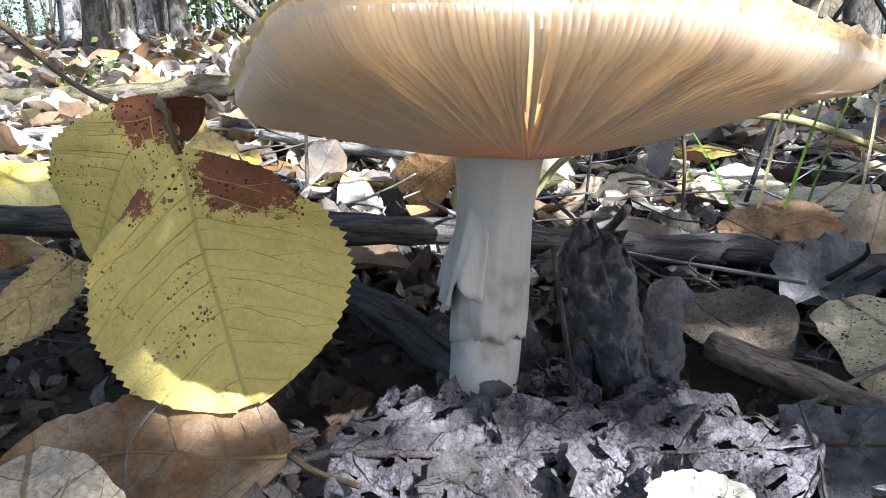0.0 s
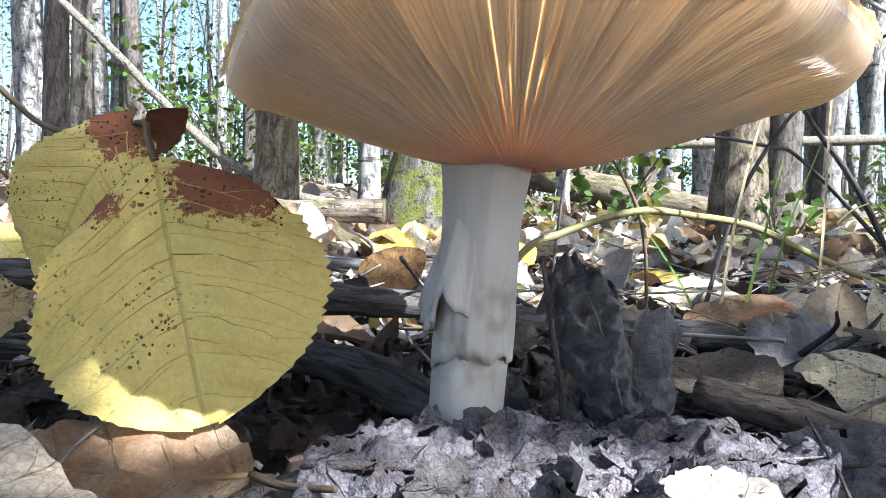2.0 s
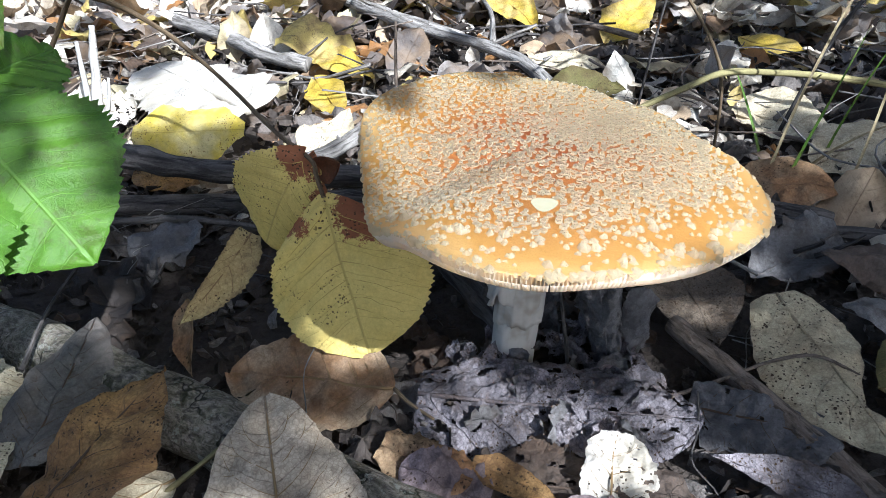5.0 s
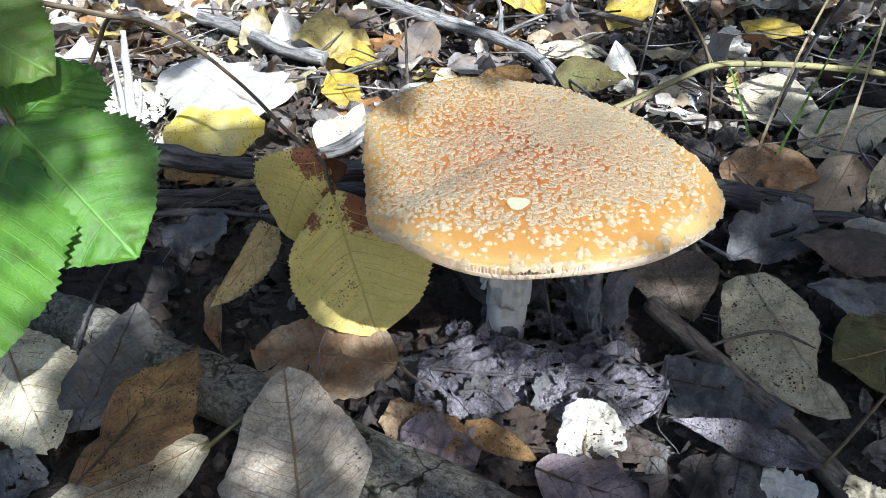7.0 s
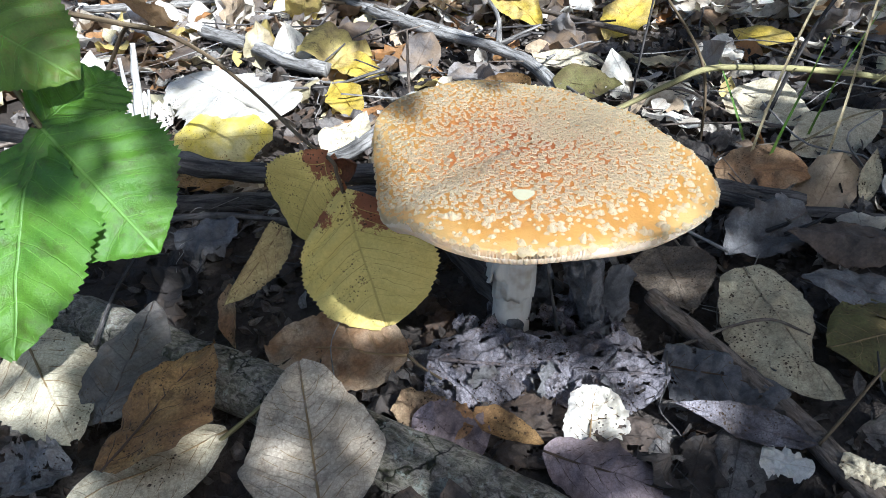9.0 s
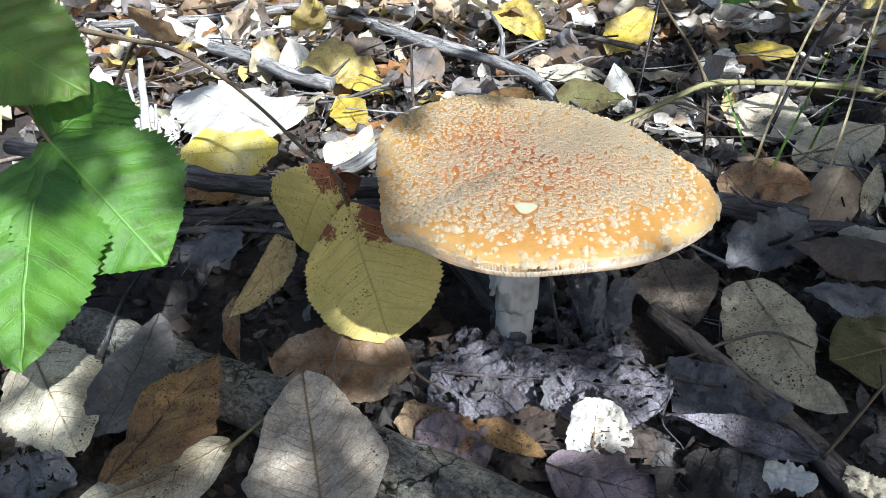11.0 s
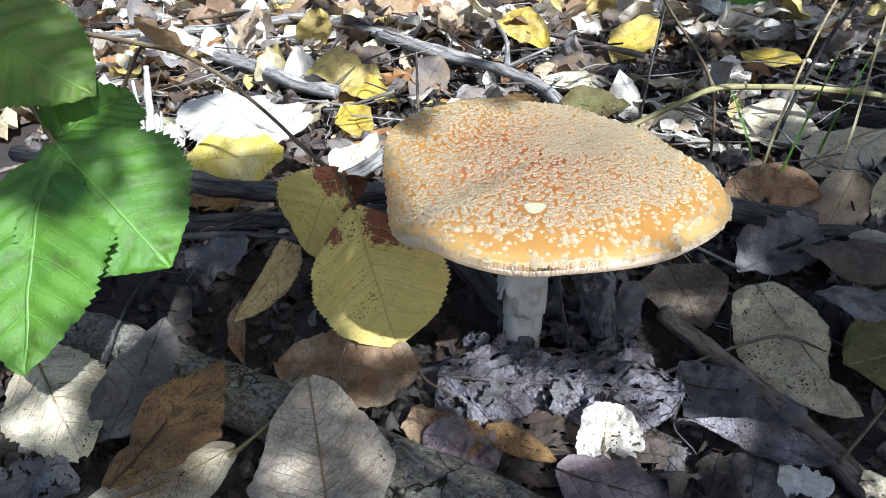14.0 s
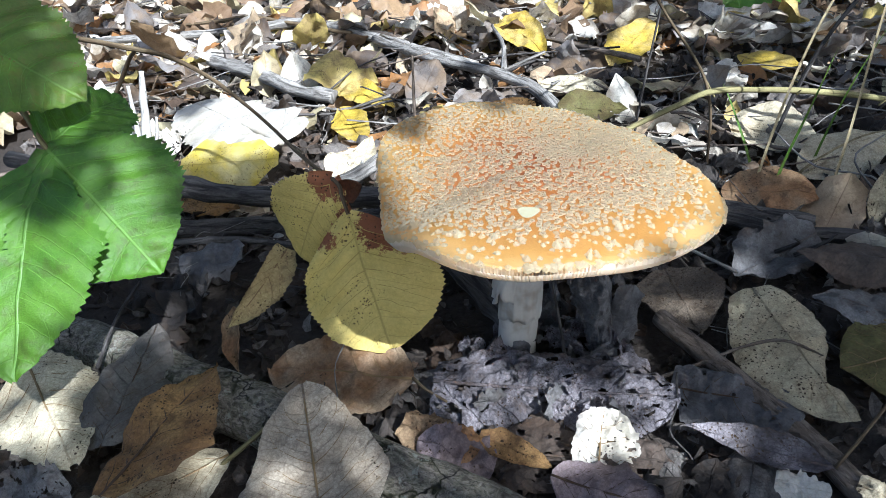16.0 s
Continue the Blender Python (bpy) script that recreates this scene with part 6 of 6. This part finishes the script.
while n < 340:
    d = 2.2 + 11.0 * rng.random() ** 0.9
    a = (rng.random() - 0.5) * 1.9
    x, y = d * math.sin(a), d * math.cos(a)
    p = Vector((x, y))
    along, off = p.dot(sun_side), abs(p.x * sun_side.y - p.y * sun_side.x)
    kind = n % 3
    if along > 0 and off < 3.0 and d > 2.0:
        kind = 3
    scale = 0.45 + 0.65 * rng.random()
    ob = copy_thing(proto[kind], Matrix.Translation((x, y, ground_z(x, y))) @ Euler(((rng.random() - 0.5) * 0.10, (rng.random() - 0.5) * 0.10, rng.random() * 6.28)).to_matrix().to_4x4() @ Matrix.Scale(scale, 4))
    n += 1
for k in range(26):
    a = 0.9 + (2 * math.pi - 1.8) * (k + rng.random()) / 26
    d = 2.2 + 5 * rng.random()
    x, y = d * math.sin(a), d * math.cos(a)
    p = Vector((x, y))
    if p.dot(sun_side) > 0 and abs(p.x * sun_side.y - p.y * sun_side.x) < 3.2:
        continue
    copy_thing(proto[k % 3], Matrix.Translation((x, y, ground_z(x, y))) @ Euler((0, 0, rng.random() * 6.28)).to_matrix().to_4x4())

branch("fallen_log", "rotting log end with peeling bark and moss", rotten_bark, ((-0.62, 0.8, 0.006), (-0.45, 0.7, 0.014), (-0.3, 0.64, 0.024), (-0.2, 0.615, 0.03), (-0.12, 0.59, 0.033), (-0.043, 0.575, 0.036)), 0.0095, 0.0105, 60, 16, category="log", rough=0.25, freq=30, seed=21.0)
branch("leaning_branch", "grey leaning dead branch with lichen", log_bark, ((-0.1, 0.93, 0.01), (-0.189, 0.95, 0.03), (-0.2444, 0.95, 0.048), (-0.3055, 0.95, 0.088), (-0.381, 0.95, 0.156), (-0.455, 0.95, 0.23), (-0.66, 0.95, 0.42), (-0.9, 0.95, 0.65)), 0.007, 0.005, 60, 12, category="branch", rough=0.25, freq=50, seed=22.0)
branch("fallen_log", "dark fallen trunk on the forest floor", rotten_bark, ((0.10, 1.62, 0.12), (0.33, 1.50, 0.065), (0.55, 1.36, 0.020), (0.75, 1.25, 0.0)), 0.034, 0.040, 40, 14, category="log", rough=0.2, freq=20, seed=23.0)
branch("fallen_log", "half-buried log in the litter", rotten_bark, ((0.16, 0.62, 0.004), (0.30, 0.66, 0.010), (0.52, 0.70, 0.010), (0.8, 0.74, 0.004)), 0.012, 0.014, 40, 12, category="log", rough=0.3, freq=40, seed=24.0)
branch("fallen_log", "thin fallen pole across the undergrowth", log_bark, ((-0.1, 2.0, 0.24), (0.5, 1.9, 0.20), (1.2, 1.8, 0.22)), 0.012, 0.014, 40, 10, category="log", rough=0.2, freq=20, seed=25.0)

# ---- undergrowth: low green bushes between the trunks ----
def make_bush(base, size, leaves, seed, label):
    r = random.Random(seed)
    base = (base[0], base[1], ground_z(base[0], base[1]))
    ob = thing("bush", label, "bush", "undergrowth", base)
    foliage = bmesh.new()
    for k in range(7):
        a = r.random() * 6.283
        q = Vector((math.cos(a) * size * 0.7, math.sin(a) * size * 0.7, size * (0.6 + 0.6 * r.random())))
        if k % 2 == 0:
            bm = bmesh.new()
            tube(bm, [(0, 0, -0.01), q * 0.5 + Vector((0, 0, 0.1 * size)), q], 0.006 * size + 0.002, 0.0015, 8, 5)
            part("stem", bm, stick_bark, ob)
        for n in range(leaves // 7):
            c = q * (0.25 + 0.85 * r.random()) + Vector((r.gauss(0, 1), r.gauss(0, 1), r.gauss(0, 0.8))) * size * 0.20
            c.z = max(c.z, 0.01)
            m = Matrix.Translation(c) @ Euler((r.gauss(0, 0.7), r.gauss(0, 0.7), r.random() * 6.283)).to_matrix().to_4x4()
            s = (0.014 + 0.014 * r.random()) * (1.2 if size > 1 else 1.0)
            leaf_bm(foliage, s, s * 0.75, shape="ovate", rows=3, cols=2, fold=0.2, seed=r.random(), move=m)
    part("foliage", foliage, bush_leaf, ob)
    return ob


bushes = [make_bush((-0.55, 1.9), 0.45, 760, 41, "low green bush in the undergrowth"), make_bush((0.35, 1.75), 0.30, 600, 42, "low green bush in the undergrowth"), make_bush((0.25, 0.98), 0.10, 60, 43, "small green seedlings in the litter")]
for k in range(30):
    a = (rng.random() - 0.5) * 1.8
    d = 3.0 + 6.5 * rng.random()
    x, y = d * math.sin(a), d * math.cos(a)
    copy_thing(bushes[k % 2], Matrix.Translation((x, y, ground_z(x, y))) @ Euler((0, 0, rng.random() * 6.28)).to_matrix().to_4x4() @ Matrix.Scale(0.7 + 0.9 * rng.random(), 4))
tall = make_bush((-1.6, 5.2), 1.3, 900, 44, "tall thin hazel bush between trunks")
for k in range(12):
    a = (rng.random() - 0.5) * 1.7
    d = 4.5 + 6 * rng.random()
    x, y = d * math.sin(a), d * math.cos(a)
    copy_thing(tall, Matrix.Translation((x, y, ground_z(x, y))) @ Euler((0, 0, rng.random() * 6.28)).to_matrix().to_4x4() @ Matrix.Scale(0.8 + 0.7 * rng.random(), 4))
for k, (x, y, s) in enumerate(((-0.45, 0.75, 0.5), (0.30, 0.62, 0.6), (0.14, 0.90, 0.6), (0.48, 0.70, 0.6), (-0.08, 1.35, 1.0), (0.1, 1.4, 1.1), (0.62, 0.95, 0.9))):
    copy_thing(bushes[2], Matrix.Translation((x, y, ground_z(x, y))) @ Euler((0, 0, k * 1.1)).to_matrix().to_4x4() @ Matrix.Scale(s, 4))

# ---- unseen leafy bough, added to throw the dappled shade ----
def make_shade_bough():
    r = random.Random(77)
    mid = Vector((0, 0.15, 0)) + to_sun * 1.0
    ob = thing("overhanging_bough", "unseen leafy bough added overhead to shade the ground", "bough", at=mid)
    foliage = bmesh.new()
    side = to_sun.cross(Vector((0, 0, 1))).normalized()
    rise = side.cross(to_sun)
    bm = bmesh.new()
    tube(bm, [side * -1.3 + rise * 0.2, side * -0.4 + rise * 0.05, side * 0.4 + rise * -0.1, side * 1.5 + rise * 0.35], 0.008, 0.014, 30, 8, 0.2, 30, 1.0)
    part("stem", bm, aspen_bark, ob)
    for k in (0, 1, 2, 6, 7, 8):
        c = side * (-0.9 + 0.22 * k) + rise * (0.12 - 0.05 * k if k < 4 else -0.1 + 0.03 * k)
        q = c + rise * (0.25 if k % 2 else -0.28) + side * 0.12 + to_sun * (0.1 * (k % 3 - 1))
        bm = bmesh.new()
        tube(bm, [c, c.lerp(q, 0.5) + side * 0.02, q], 0.004, 0.0015, 10, 6, 0.2, 40, k)
        part("side_shoot", bm, aspen_bark, ob)

    # openings aimed at chosen spots, by where they light the ground: x, y, half-widths
    gaps = ((0.036, 0.112, 0.024, 0.012), (-0.004, 0.110, 0.016, 0.009), (0.038, 0.095, 0.014, 0.010), (0.078, 0.097, 0.024, 0.009), (-0.007, 0.0925, 0.009, 0.005), (0.090, 0.082, 0.015, 0.008), (0.108, 0.083, 0.011, 0.008),
            (-0.170, 0.285, 0.080, 0.055), (-0.138, 0.083, 0.018, 0.011), (-0.153, 0.124, 0.034, 0.034), (-0.091, 0.0550, 0.013, 0.011), (0.020, 0.121, 0.014, 0.006))

    def off_cap(x, y):
        """How far beside the cap's own patch of sun the light of a place falls."""
        dx, dy = x + 0.033, y - 0.1817
        a = math.atan2(dy, dx)
        return math.hypot(dx, dy) - rim_radius(a) - 0.0045 + 0.0055 * math.exp(-(turn_from(a, -148) / 0.5) ** 2)

    def shade(x, y):
        """Share of the ground left in shade by the bough."""
        if dense(x, y):
            return 1.0
        for gx, gy, rx, ry in gaps:
            if ((x - gx) / rx) ** 2 + ((y - gy) / ry) ** 2 < 1:
                return 0.0
        if y < 0.240 - 0.10 * max(0.0, -x - 0.12):
            return 0.95
        if x > 0.02:
            return 0.42
        return 0.05

    def dense(x, y):
        """Where extra leaves are packed to let no sun through."""
        s = (0.1694 - y) / 0.0514
        if 0.1 < s < 0.86 and abs(x + 0.0808 - 0.0488 * s) < 0.027:
            return True
        for gx, gy, rx, ry in ((-0.088, 0.138, 0.028, 0.018), (-0.052, 0.126, 0.022, 0.006), (0.008, 0.134, 0.014, 0.012), (0.0145, 0.1245, 0.009, 0.006), (0.030, 0.139, 0.020, 0.009), (-0.041, 0.1085, 0.022, 0.0065)):
            if ((x - gx) / rx) ** 2 + ((y - gy) / ry) ** 2 < 1:
                return True
        return False

    for k in range(48500):
        x, y = -0.75 + 1.5 * r.random(), -0.25 + 1.35 * r.random()
        if k >= 42000:
            x, y = -0.12 + 0.17 * r.random(), 0.10 + 0.07 * r.random()
            if not dense(x, y):
                continue
        small = -0.32 < x < 0.28 and y < 0.30
        if not small and k > 6000:
            continue
        beside = off_cap(x, y)
        if small and beside < 0.0:
            continue
        cover = shade(x, y)
        if small and cover < 0.5 and beside < 0.022:
            continue
        if not small:
            cover *= max(0.0, 1.15 - (x / 0.75) ** 2 - ((y - 0.4) / 0.72) ** 2)
        if r.random() > cover:
            continue
        d = 0.80 + 0.4 * r.random()
        p = Vector((x, y, 0.01)) + to_sun * d - mid
        m = Matrix.Translation(p) @ Euler((r.gauss(0, 0.5) - 0.5, r.gauss(0, 0.5), r.random() * 6.283)).to_matrix().to_4x4()
        s = (0.014 + 0.010 * r.random()) if small else (0.030 + 0.03 * r.random())
        if small:
            s = min(s, 0.007 + 1.8 * beside, 0.007 if k >= 42000 else 1.0)
        leaf_bm(foliage, s, s * 0.75, shape="ovate", rows=3, cols=2, fold=0.15, seed=r.random(), move=m)
    part("foliage", foliage, bush_leaf, ob)
    return ob


make_shade_bough()
